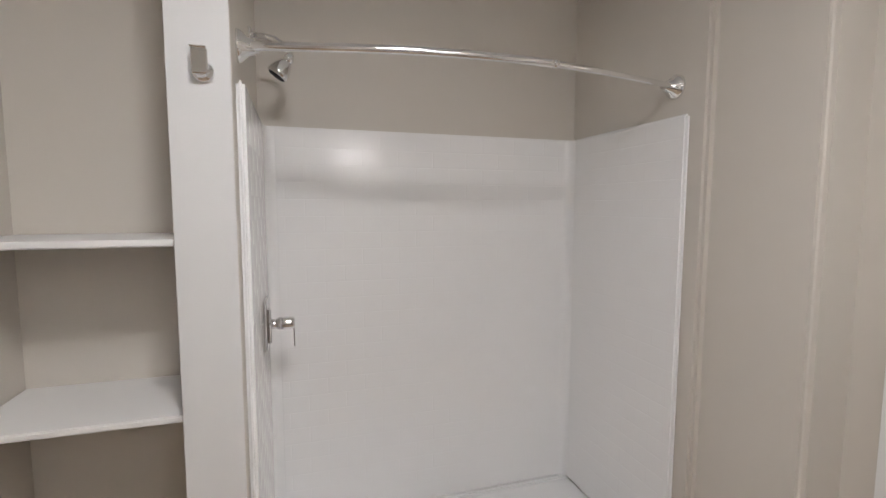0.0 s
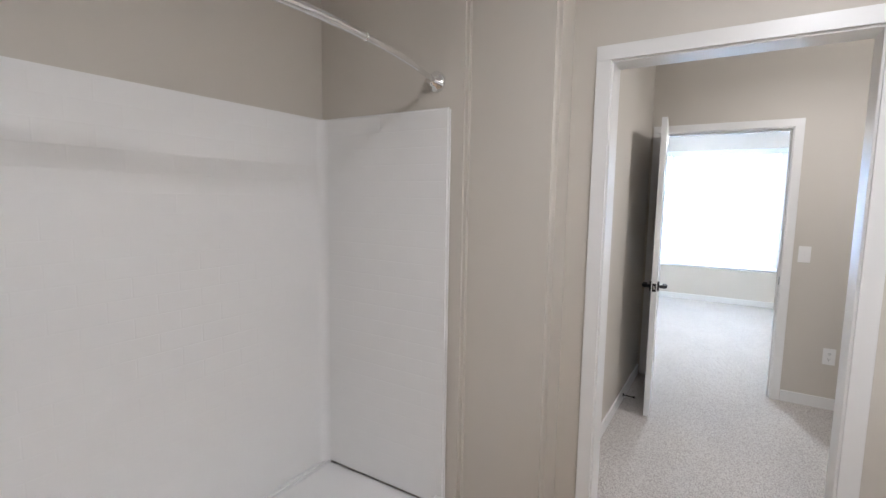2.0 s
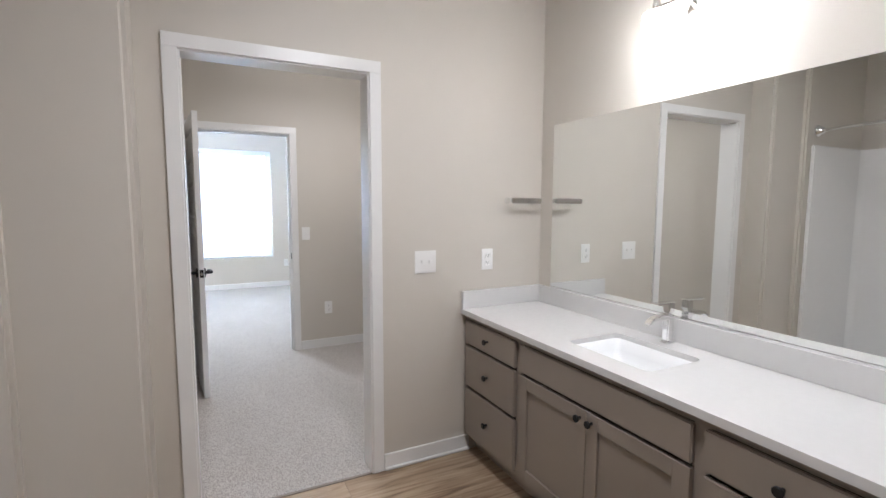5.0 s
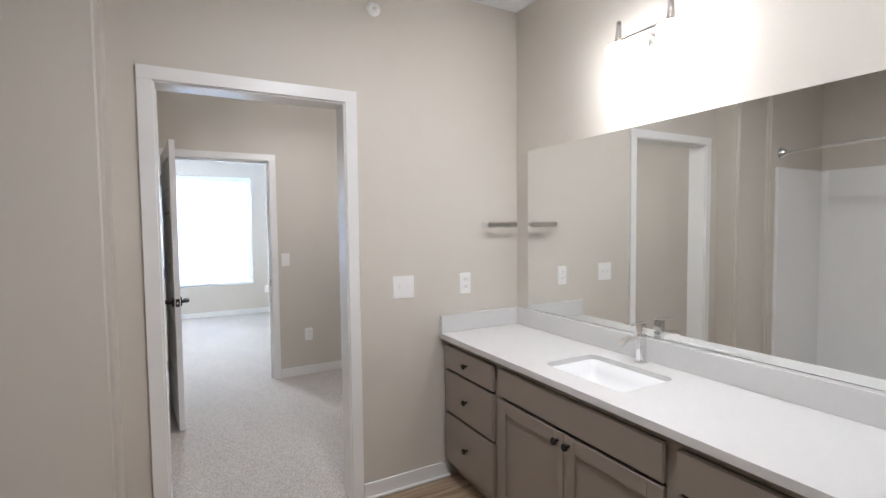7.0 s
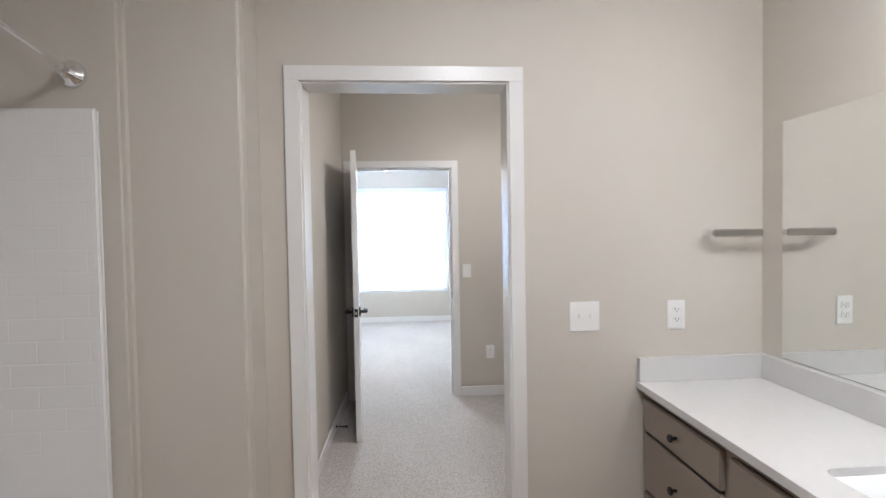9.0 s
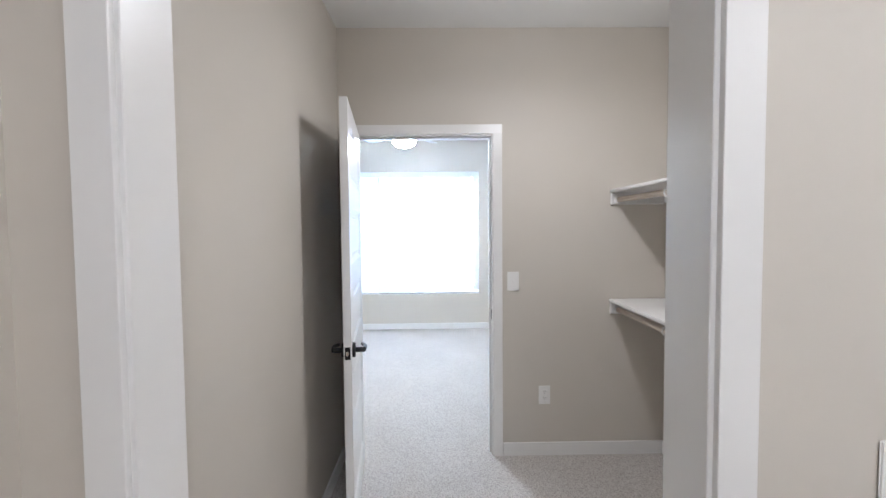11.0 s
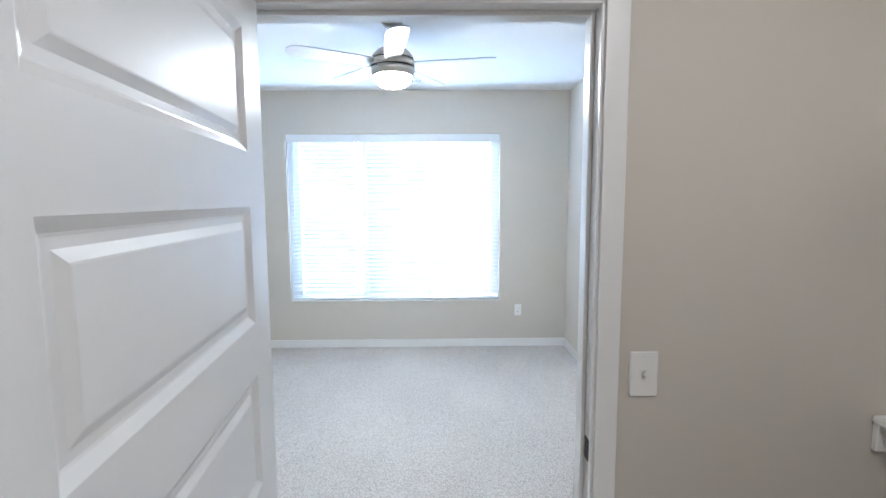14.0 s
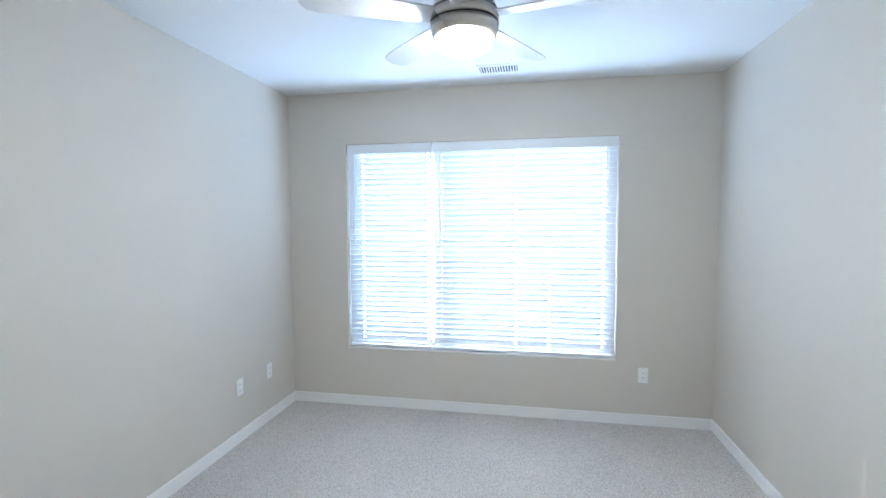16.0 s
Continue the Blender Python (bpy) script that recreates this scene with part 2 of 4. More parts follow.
def mesh_of(bm, name, material):
    me = bpy.data.meshes.new(name)
    bmesh.ops.recalc_face_normals(bm, faces=bm.faces[:])
    bm.to_mesh(me)
    bm.free()
    me.materials.append(material)
    return me


def part(name, bm, material, parent, label=""):
    ob = new(name, mesh_of(bm, name, material))
    ob.parent = parent
    return tagged(ob, label)


def structure(name, bm, material, label, category):
    return tagged(new(name, mesh_of(bm, name, material)), label, category, kind="structure")


def thing(name, label, category, at=None, group=""):
    ob = new(name)
    ob.empty_display_size = 0.05
    ob.matrix_basis = at if at is not None else Matrix()
    return tagged(ob, label, category, group)


def arc(cx, cz, r, a0, a1, n):
    return [(cx + r * math.cos(radians(a0 + (a1 - a0) * i / n)), cz + r * math.sin(radians(a0 + (a1 - a0) * i / n))) for i in range(n + 1)]


# ---- floors, ceilings, walls ----
T = WT
structure("ground", boxes((-60, 60, -60, 90, -0.60, -0.50)), GROUND, "green lawn ground outside the window", "ground")
structure("floor_bath", boxes((SHX - T, BX1 + T, BY0 - T, 0.0, -0.15, -0.010)), SLOT, "dark underlay below the vinyl planks", "floor")
structure("floor_carpet", boxes((CX0 - T, CX1 + T, 0.0, CY1 + T, -0.15, 0.004),
                                (RX0 - T, RX1 + T, CY1 + T, RY1 + 0.16, -0.15, 0.004)), CARPET, "grey beige flecked loop-pile carpet", "floor")
structure("ceiling", boxes((RX0 - T, CX1 + T, BY0 - T, RY1 + 0.16, CEIL, CEIL + 0.15)), CEILING, "flat white painted ceiling", "ceiling")

structure("wall_bath_right", boxes((BX1, BX1 + T, BY0 - T, 0, -0.01, CEIL)), PAINT, "greige painted wall behind the vanity", "wall")
structure("wall_bath_end", boxes((BX0, BX1, BY0 - T, BY0, -0.01, CEIL)), PAINT, "plain greige painted bathroom end wall", "wall")
structure("wall_bath_left", boxes((BX0 - T, BX0, BY0 - T, LNY0, -0.01, CEIL)), PAINT, "plain greige painted bathroom side wall", "wall")
structure("wall_doorway", boxes((STUB_X - 0.002, AX0, 0, T, -0.01, CEIL), (AX1, BX1 + T, 0, T, -0.01, CEIL), (AX0, AX1, 0, T, ATOP, CEIL)),
          PAINT, "greige painted wall with a cased opening", "wall")
structure("wall_step", boxes((BX0 - 0.05, STUB_X, STEP_Y, T, -0.06, CEIL + 0.05), bevel=0.019, segments=5), PAINT, "greige painted wall stepping out beside the shower", "wall")
structure("wall_shower_end", boxes((SHX - T, BX0 + 0.005, SHY1, T - 0.003, -0.06, CEIL + 0.05), bevel=0.014, segments=4), PAINT, "greige painted end wall of the shower recess", "wall")
structure("wall_shower_back", boxes((SHX - T, SHX, SHY0, SHY1, -0.01, CEIL)), PAINT, "greige painted back wall above the shower panels", "wall")
structure("wall_stub", boxes((SHX - T, BX0, LNY1, SHY0, -0.01, CEIL), bevel=0.003), PAINT, "narrow greige wall end between shower and linen shelves", "wall")
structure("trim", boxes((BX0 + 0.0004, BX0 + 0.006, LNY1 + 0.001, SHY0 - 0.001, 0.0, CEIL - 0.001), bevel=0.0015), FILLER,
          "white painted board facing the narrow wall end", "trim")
structure("wall_linen", boxes((LNX - T, LNX, LNY0, LNY1, -0.01, CEIL), (LNX - T, BX0 - T, LNY0 - T, LNY0, -0.01, CEIL)), PAINT,
          "greige painted linen recess wall", "wall")
structure("wall_closet_left", boxes((CX0 - T, CX0, T, CY1, -0.01, CEIL)), PAINT, "greige painted closet wall behind the open door", "wall")
structure("wall_closet_right", boxes((CX1, CX1 + T, T, CY1, -0.01, CEIL)), PAINT, "greige painted closet wall carrying the shelves", "wall")
structure("wall_closet_end", boxes((RX0 - T, DX0, CY1, CY1 + T, -0.01, CEIL), (DX1, CX1 + T, CY1, CY1 + T, -0.01, CEIL), (DX0, DX1, CY1, CY1 + T, DTOP, CEIL)),
          PAINT, "greige painted wall with the bedroom doorway", "wall")
structure("wall_bedroom_left", boxes((RX0 - T, RX0, RY0, RY1, -0.01, CEIL)), PAINT, "greige painted bedroom side wall", "wall")
structure("wall_bedroom_right", boxes((RX1, RX1 + T, RY0, RY1, -0.01, CEIL)), PAINT, "greige painted bedroom side wall with sun dots", "wall")
W = 0.16
structure("wall_bedroom_window", boxes((RX0 - T, WX0, RY1, RY1 + W, -0.01, CEIL), (WX1, RX1 + T, RY1, RY1 + W, -0.01, CEIL),
                                       (WX0, WX1, RY1, RY1 + W, -0.01, WZ0), (WX0, WX1, RY1, RY1 + W, WZ1, CEIL)), PAINT,
          "greige painted wall around the bedroom window", "wall")

# ---- trim ----
BH, BT = 0.088, 0.013


def baseboard(x0, x1, y0, y1):
    bm = boxes((x0, x1, y0, y1, 0.0, BH), bevel=0.003)
    structure("baseboard", bm, TRIM, "white painted flat baseboard along the wall", "baseboard")


def casing_set(x0, x1, top, wall_y, out, cw=0.061, ct=0.016):
    """Flat casing round an opening on one face; out is -1 or 1 along y."""
    ya, yb = sorted((wall_y, wall_y + out * ct))
    for d in ((x0 - cw, x0 - 0.004, ya, yb, 0, top + 0.004), (x1 + 0.004, x1 + cw, ya, yb, 0, top + 0.004), (x0 - cw, x1 + cw, ya, yb, top + 0.0042, top + cw)):
        structure("trim", boxes(d, bevel=0.0012), TRIM, "white painted flat casing around a doorway", "trim")


def jamb_set(x0, x1, top, y0, y1, t=0.018):
    for d in ((x0 - 0.001, x0 + t, y0, y1, 0, top - t), (x1 - t, x1 + 0.001, y0, y1, 0, top - t), (x0, x1, y0, y1, top - t, top + 0.001)):
        structure("trim", boxes(d, bevel=0.0015), TRIM, "white painted jamb lining a doorway", "trim")


jamb_set(AX0, AX1, ATOP, -0.004, T + 0.004)
casing_set(AX0 + 0.014, AX1 - 0.014, ATOP - 0.014, -0.0005, -1)
casing_set(AX0 + 0.014, AX1 - 0.014, ATOP - 0.014, T + 0.0005, 1)
jamb_set(DX0, DX1, DTOP, CY1 - 0.004, CY1 + T + 0.004)
casing_set(DX0 + 0.014, DX1 - 0.014, DTOP - 0.014, CY1 - 0.0005, -1)
casing_set(DX0 + 0.014, DX1 - 0.014, DTOP - 0.014, CY1 + T + 0.0005, 1)
for d in ((DX0 + 0.018, DX0 + 0.030, 0, DTOP - 0.018), (DX1 - 0.030, DX1 - 0.018, 0, DTOP - 0.018), (DX0 + 0.030, DX1 - 0.030, DTOP - 0.030, DTOP - 0.018)):
    structure("trim", boxes((d[0], d[1], CY1 + 0.040, CY1 + 0.075, d[2], d[3]), bevel=0.0015), TRIM, "white painted door stop strip", "trim")
structure("trim", boxes((AX0 + 0.018, AX1 - 0.018, -0.012, 0.004, -0.004, 0.006), bevel=0.002), CABINET, "thin taupe strip between carpet and vinyl", "trim")

baseboard(AX1 + 0.050, 1.085, -BT, -0.0005)
structure("trim", boxes((AX1 + 0.050, 1.085, -BT - 0.014, -BT - 0.0005, 0, 0.019), bevel=0.005), TRIM, "white quarter-round shoe moulding at the floor", "trim")
baseboard(STUB_X + BT, AX0 - 0.050, -BT, -0.0005)
baseboard(STUB_X + 0.0005, STUB_X + BT, STEP_Y - BT, -0.0005)
baseboard(BX0 + 0.010, STUB_X, STEP_Y - BT, STEP_Y - 0.0005)
baseboard(BX0 + 0.0065, BX0 + BT + 0.006, LNY1, SHY0)
baseboard(CX0 + 0.0005, CX0 + BT, T + 0.001, CY1 - 0.018)
baseboard(CX1 - BT, CX1 - 0.0005, T + 0.001, CY1 - 0.001)
baseboard(DX1 + 0.050, CX1 - BT, CY1 - BT, CY1 - 0.0005)
baseboard(AX1 + 0.050, CX1 - BT, T + 0.0005, T + BT)
baseboard(RX0 + BT, RX1 - BT, RY1 - BT, RY1 - 0.0005)
baseboard(RX0 + 0.0005, RX0 + BT, RY0 + 0.001, RY1 - 0.0005)
baseboard(RX1 - BT, RX1 - 0.0005, RY0 + 0.001, RY1 - 0.0005)
baseboard(RX0 + BT, DX0 - 0.050, RY0 + 0.0005, RY0 + BT)
baseboard(DX1 + 0.050, RX1 - BT, RY0 + 0.0005, RY0 + BT)


# ---- bathroom: shower ----
SZ = 1.885                                 # top of the shower panels
PF = -0.915                                # front edge of the end panels
PB, PE0, PE1 = SHX + 0.022, SHY0 + 0.024, SHY1 - 0.026
surround = thing("shower_surround", "glossy white moulded shower surround with subway tile pattern", "shower")
part("back_panel", boxes((SHX + 0.0005, PB, PE0, PE1, 0.05, SZ), bevel=0.004, segments=2), ACRYLIC, surround)
part("end_panel", boxes((SHX + 0.0005, PF, SHY0 + 0.0005, PE0, 0.05, SZ), bevel=0.009, segments=3), ACRYLIC, surround)
part("end_panel", boxes((SHX + 0.0005, PF, PE1, SHY1 - 0.0005, 0.05, SZ), bevel=0.009, segments=3), ACRYLIC, surround)


def cove(yc, sgn):
    bm = bmesh.new()
    r = 0.042
    pts = [(PB - 0.002, yc)] + [(PB + r - r * math.cos(a), yc + sgn * (r - r * math.sin(a))) for a in [math.pi / 2 * i / 6 for i in range(7)]]
    lo = [bm.verts.new((x, y, 0.05)) for x, y in pts]
    hi = [bm.verts.new((x, y, SZ - 0.004)) for x, y in pts]
    for i in range(1, len(pts) - 1):
        bm.faces.new((lo[i], lo[i + 1], hi[i + 1], hi[i])).smooth = True
    return bm


part("corner_cove", cove(PE0, 1), ACRYLIC, surround)
part("corner_cove", cove(PE1, -1), ACRYLIC, surround)
pan = thing("shower_pan", "glossy white acrylic shower pan with raised threshold", "shower pan")
part("basin", boxes((SHX + 0.002, PF + 0.01, SHY0 + 0.002, SHY1 - 0.002, -0.009, 0.035), bevel=0.006), ACRYLIC, pan)
part("threshold", boxes((PF - 0.06, PF + 0.03, SHY0 + 0.002, SHY1 - 0.002, -0.009, 0.10), bevel=0.02, segments=3), ACRYLIC, pan)
part("rim", boxes((SHX + 0.002, SHX + 0.05, SHY0 + 0.002, SHY1 - 0.002, 0.03, 0.0495), bevel=0.012, segments=2), ACRYLIC, pan)
part("drain", lathe([(0.0, 0.0352), (0.045, 0.0352), (0.045, 0.039), (0.0, 0.039)], Matrix.Translation((-1.28, -1.0, 0))), CHROME, pan, "round chrome drain")

RODZ, RODX = 2.0, -1.0
rod = thing("shower_rod", "curved chrome shower curtain rod between two wall flanges", "shower rod")


def rod_points(u0, u1, n=40):
    pts = []
    for i in range(n + 1):
        u = u0 + (u1 - u0) * i / n
        pts.append((RODX + 0.13 * math.sin(math.pi * u), SHY0 + (SHY1 - SHY0) * u, RODZ))
    return pts


part("thick_tube", tube(rod_points(0.01, 0.62), 0.0135), CHROME, rod)
part("thin_tube", tube(rod_points(0.60, 0.99), 0.0112), CHROME, rod)
part("joint_ring", tube(rod_points(0.612, 0.622, 2), 0.0142), CHROME, rod)
for yy, turn in ((SHY0, -90), (SHY1, 90)):
    part("flange", lathe([(0.047, 0.0), (0.047, 0.006), (0.040, 0.016), (0.026, 0.030), (0.022, 0.045), (0.017, 0.050), (0.016, 0.060)],
                         pose(RODX, yy, RODZ, turn, 0, 0)), CHROME, rod, "stepped chrome wall flange")

head = thing("showerhead", "chrome wall arm carrying a small spray head", "shower head")
HX, HZ = -1.40, 2.165
part("escutcheon", lathe([(0.032, 0.0), (0.032, 0.004), (0.024, 0.009), (0.012, 0.014)], pose(HX, SHY0, HZ, -90, 0, 0)), CHROME, head)
arm_pts = [(HX, SHY0 + 0.005, HZ), (HX, SHY0 + 0.06, HZ), (HX, SHY0 + 0.09, HZ - 0.006), (HX, SHY0 + 0.115, HZ - 0.022), (HX, SHY0 + 0.135, HZ - 0.045), (HX, SHY0 + 0.15, HZ - 0.066)]
part("arm", tube(arm_pts, 0.0105), CHROME, head)
HEAD = pose(HX, SHY0 + 0.146, HZ - 0.060, 146, 0, 0)
part("swivel", lathe([(0.012, 0.0), (0.019, 0.010), (0.021, 0.020), (0.017, 0.032)], HEAD, 24), CHROME, head)
spray = part("spray_head", lathe([(0.017, 0.030), (0.024, 0.034), (0.034, 0.060), (0.040, 0.078), (0.040, 0.092), (0.034, 0.095)], HEAD), CHROME, head, "flared chrome spray head")
part("face", lathe([(0.033, 0.0952), (0.030, 0.098), (0.0, 0.099)], HEAD), SLOT, spray, "dark spray face")

valve = thing("shower_valve", "chrome shower valve with a lever on a tall rounded plate", "shower valve")
VM = pose(-1.38, PE0 + 0.0005, 1.085, -90, 0, 0)
part("plate", boxes((-1.444, -1.316, PE0 + 0.0006, PE0 + 0.012, 0.990, 1.192), bevel=0.005, segments=3), CHROME, valve)
part("boss", boxes((-1.405, -1.355, PE0 + 0.0122, PE0 + 0.024, 1.010, 1.150), bevel=0.005, segments=3), CHROME, valve)
part("sleeve", lathe([(0.019, 0.022), (0.019, 0.047)], VM), CHROME, valve)
part("knob", lathe([(0.023, 0.045), (0.025, 0.060), (0.025, 0.10), (0.023, 0.108), (0.015, 0.110)], VM), CHROME, valve)
part("lever", boxes((-1.386, -1.374, PE0 + 0.104, PE0 + 0.110, 0.99, 1.085), bevel=0.002), CHROME, valve, "thin flat chrome lever")

# ---- bathroom: hook, linen shelves ----
hook = thing("robe_hook", "square chrome robe hook on the narrow wall", "hook")
part("base", lathe([(0.027, 0.0), (0.027, 0.007), (0.024, 0.011), (0.013, 0.018), (0.013, 0.032)], pose(BX0 + 0.0062, -1.838, 1.880, 0, 90, 0)), CHROME, hook)
part("tongue", boxes((BX0 + 0.032, BX0 + 0.040, -1.860, -1.822, 1.868, 1.930), bevel=0.003), CHROME, hook)
part("tip", boxes((BX0 + 0.032, BX0 + 0.056, -1.860, -1.822, 1.927, 1.933), bevel=0.002), CHROME, hook)
for z in (0.972, 1.452):
    sh = thing("linen_shelf", "white painted linen shelf fixed in the recess", "shelf", group="linen shelves")
    part("board", boxes((LNX + 0.001, BX0 - 0.015, LNY0 + 0.001, LNY1 - 0.001, z - 0.02, z), bevel=0.004, segments=2), SHELFPAINT, sh)

# ---- bathroom: vanity ----
CTZ, CTF, VE = 0.83, 1.030, -1.905         # counter height, counter front, far end
VF = 1.062                                 # cabinet front frame


def shaker(x, y0, y1, z0, z1, rail=0.058):
    """Recessed-panel door front facing -x: a frame round a set-back panel."""
    return boxes((x, x + 0.019, y0, y0 + rail, z0, z1), (x, x + 0.019, y1 - rail, y1, z0, z1),
                 (x, x + 0.019, y0 + rail, y1 - rail, z0, z0 + rail), (x, x + 0.019, y0 + rail, y1 - rail, z1 - rail, z1), bevel=0.0015)


def knob_on(parent, x, y, z):
    part("knob", lathe([(0.006, 0.0), (0.0055, 0.012), (0.010, 0.016), (0.0145, 0.020), (0.0145, 0.026), (0.012, 0.028)],
                       pose(x, y, z, 0, -90, 0), 24), BLACK, parent, "round matt black knob")


def cabinet_unit(y0, y1, label):
    cab = thing("vanity_cabinet", label, "cabinet", group="vanity cabinets")
    part("body", boxes((VF + 0.003, BX1 - 0.002, y0 + 0.001, y0 + 0.017, 0.105, CTZ - 0.029), (VF + 0.003, BX1 - 0.002, y1 - 0.017, y1 - 0.001, 0.105, CTZ - 0.029),
                       (VF + 0.003, BX1 - 0.002, y0 + 0.017, y1 - 0.017, 0.105, 0.12), (VF + 0.003, VF + 0.006, y0 + 0.017, y1 - 0.017, 0.12, CTZ - 0.029)), CABINET_GAP_SHADE, cab)
    st = 0.026
    part("face_frame", boxes((VF - 0.001, VF + 0.003, y0, y0 + st, 0.10, CTZ - 0.0285), (VF - 0.001, VF + 0.003, y1 - st, y1, 0.10, CTZ - 0.0285),
                             (VF - 0.001, VF + 0.003, y0 + st, y1 - st, CTZ - 0.058, CTZ - 0.0285), (VF - 0.001, VF + 0.003, y0 + st, y1 - st, 0.10, 0.125)), CABINET, cab)
    part("toe_kick", boxes((VF + 0.075, VF + 0.09, y0, y1, -0.009, 0.105)), CABINET, cab)
    return cab


def drawer(cab, y0, y1, z0, z1, knob=True):
    d = part("drawer_front", boxes((VF - 0.021, VF - 0.002, y0, y1, z0, z1), bevel=0.004, segments=2), CABINET, cab)
    if knob:
        knob_on(d, VF - 0.021, (y0 + y1) / 2, (z0 + z1) / 2)


Y = [-0.004, -0.527, -1.430, VE + 0.012]
ZD = [(0.645, 0.772), (0.405, 0.632), (0.135, 0.392)]
left_cab = cabinet_unit(Y[1], Y[0], "taupe painted cabinet with three drawers and black knobs")
for z0, z1 in ZD:
    drawer(left_cab, Y[1] + 0.020, Y[0] - 0.028, z0, z1)
mid_cab = cabinet_unit(Y[2], Y[1], "taupe painted sink cabinet with two recessed-panel doors")
drawer(mid_cab, Y[2] + 0.020, Y[1] - 0.020, 0.645, 0.772, False)
ym = (Y[1] + Y[2]) / 2
for y0, y1, ky in ((Y[2] + 0.020, ym - 0.0015, ym - 0.030), (ym + 0.0015, Y[1] - 0.020, ym + 0.030)):
    d = part("door", shaker(VF - 0.021, y0, y1, 0.135, 0.632), CABINET, mid_cab)
    part("panel", boxes((VF - 0.011, VF - 0.004, y0 + 0.05, y1 - 0.05, 0.185, 0.582)), CABINET, d)
    knob_on(d, VF - 0.021, ky, 0.595)
end_cab = cabinet_unit(Y[3], Y[2], "taupe painted cabinet with wide drawers and black knobs")
for z0, z1 in ZD:
    drawer(end_cab, Y[3] + 0.024, Y[2] - 0.020, z0, z1)
part("end_panel", boxes((VF, BX1 - 0.003, Y[3] - 0.006, Y[3] - 0.0005, 0.0, CTZ - 0.029)), CABINET, end_cab)

SKX0, SKX1, SKY0, SKY1 = 1.145, 1.443, -1.165, -0.745
top = thing("vanity_countertop", "white quartz countertop with a cut-out for the basin", "countertop")


def counter_mesh():
    bm = bmesh.new()
    xs, ys = [CTF, SKX0, SKX1, BX1 - 0.001], [VE, SKY0, SKY1, -0.001]
    r = 0.035
    ring = []
    for cx, cy, a0 in ((SKX1 - r, SKY1 - r, 0), (SKX0 + r, SKY1 - r, 90), (SKX0 + r, SKY0 + r, 180), (SKX1 - r, SKY0 + r, 270)):
        ring += arc(cx, cy, r, a0, a0 + 90, 6)
    outer = [(xs[3], ys[3]), (xs[0], ys[3]), (xs[0], ys[0]), (xs[3], ys[0])]
    for z in (CTZ, CTZ - 0.028):
        ri = [bm.verts.new((x, y, z)) for x, y in ring]
        ro = [bm.verts.new((x, y, z)) for x, y in outer]
        n = 7
        for k in range(4):
            seg = ri[k * n:(k + 1) * n]
            for a, b in zip(seg, seg[1:]):
                bm.faces.new((a, b, ro[k]))
            bm.faces.new((seg[-1], ri[(k + 1) * n % 28], ro[(k + 1) % 4], ro[k]))
        if z == CTZ:
            ti, to = ri, ro
    for a, b in ((ti, ri), (to, ro)):
        for i in range(len(a)):
            j = (i + 1) % len(a)
            bm.faces.new((a[i], a[j], b[j], b[i]))
    return bm


part("slab", counter_mesh(), QUARTZ, top)
part("backsplash", boxes((BX1 - 0.021, BX1 - 0.001, VE, -0.0215, CTZ + 0.0003, CTZ + 0.100), bevel=0.0015), QUARTZ, top)
part("side_splash", boxes((CTF + 0.004, BX1 - 0.001, -0.021, -0.001, CTZ + 0.0003, CTZ + 0.100), bevel=0.0015), QUARTZ, top)


def basin_mesh():
    bm = bmesh.new()
    rings = []
    for inset, z, r in ((-0.012, CTZ - 0.0285, 0.04), (0.004, CTZ - 0.030, 0.035), (0.014, CTZ - 0.07, 0.035), (0.035, CTZ - 0.125, 0.045), (0.075, CTZ - 0.145, 0.05), (0.13, CTZ - 0.150, 0.02)):
        pts = []
        x0, x1, y0, y1 = SKX0 + inset, SKX1 - inset, SKY0 + inset, SKY1 - inset
        for cx, cy, a0 in ((x1 - r, y1 - r, 0), (x0 + r, y1 - r, 90), (x0 + r, y0 + r, 180), (x1 - r, y0 + r, 270)):
            pts += arc(cx, cy, r, a0, a0 + 90, 6)
        rings.append([bm.verts.new((x, y, z)) for x, y in pts])
    for lo, hi in zip(rings, rings[1:]):
        for i in range(len(lo)):
            j = (i + 1) % len(lo)
            bm.faces.new((lo[i], lo[j], hi[j], hi[i])).smooth = True
    bm.faces.new(rings[-1])
    return bm


sink = thing("undermount_sink", "white porcelain rectangular basin set under the counter", "sink")
bowl = part("bowl", basin_mesh(), PORCELAIN, sink)
sol = bowl.modifiers.new("thickness", "SOLIDIFY")
sol.thickness, sol.offset = 0.008, 1
part("drain", lathe([(0.024, 0.0), (0.024, 0.003), (0.018, 0.004)], Matrix.Translation((1.285, -0.97, CTZ - 0.1498))), CHROME, sink, "chrome drain ring")

faucet = thing("faucet", "single-lever chrome basin faucet on the counter", "faucet")
FX, FY = 1.510, -0.955
part("base", boxes((FX - 0.025, FX + 0.022, FY - 0.021, FY + 0.021, CTZ + 0.0003, CTZ + 0.0098), bevel=0.004, segments=3), CHROME, faucet)
part("body", boxes((FX - 0.020, FX + 0.018, FY - 0.016, FY + 0.016, CTZ + 0.010, CTZ + 0.130), bevel=0.006, segments=3), CHROME, faucet)


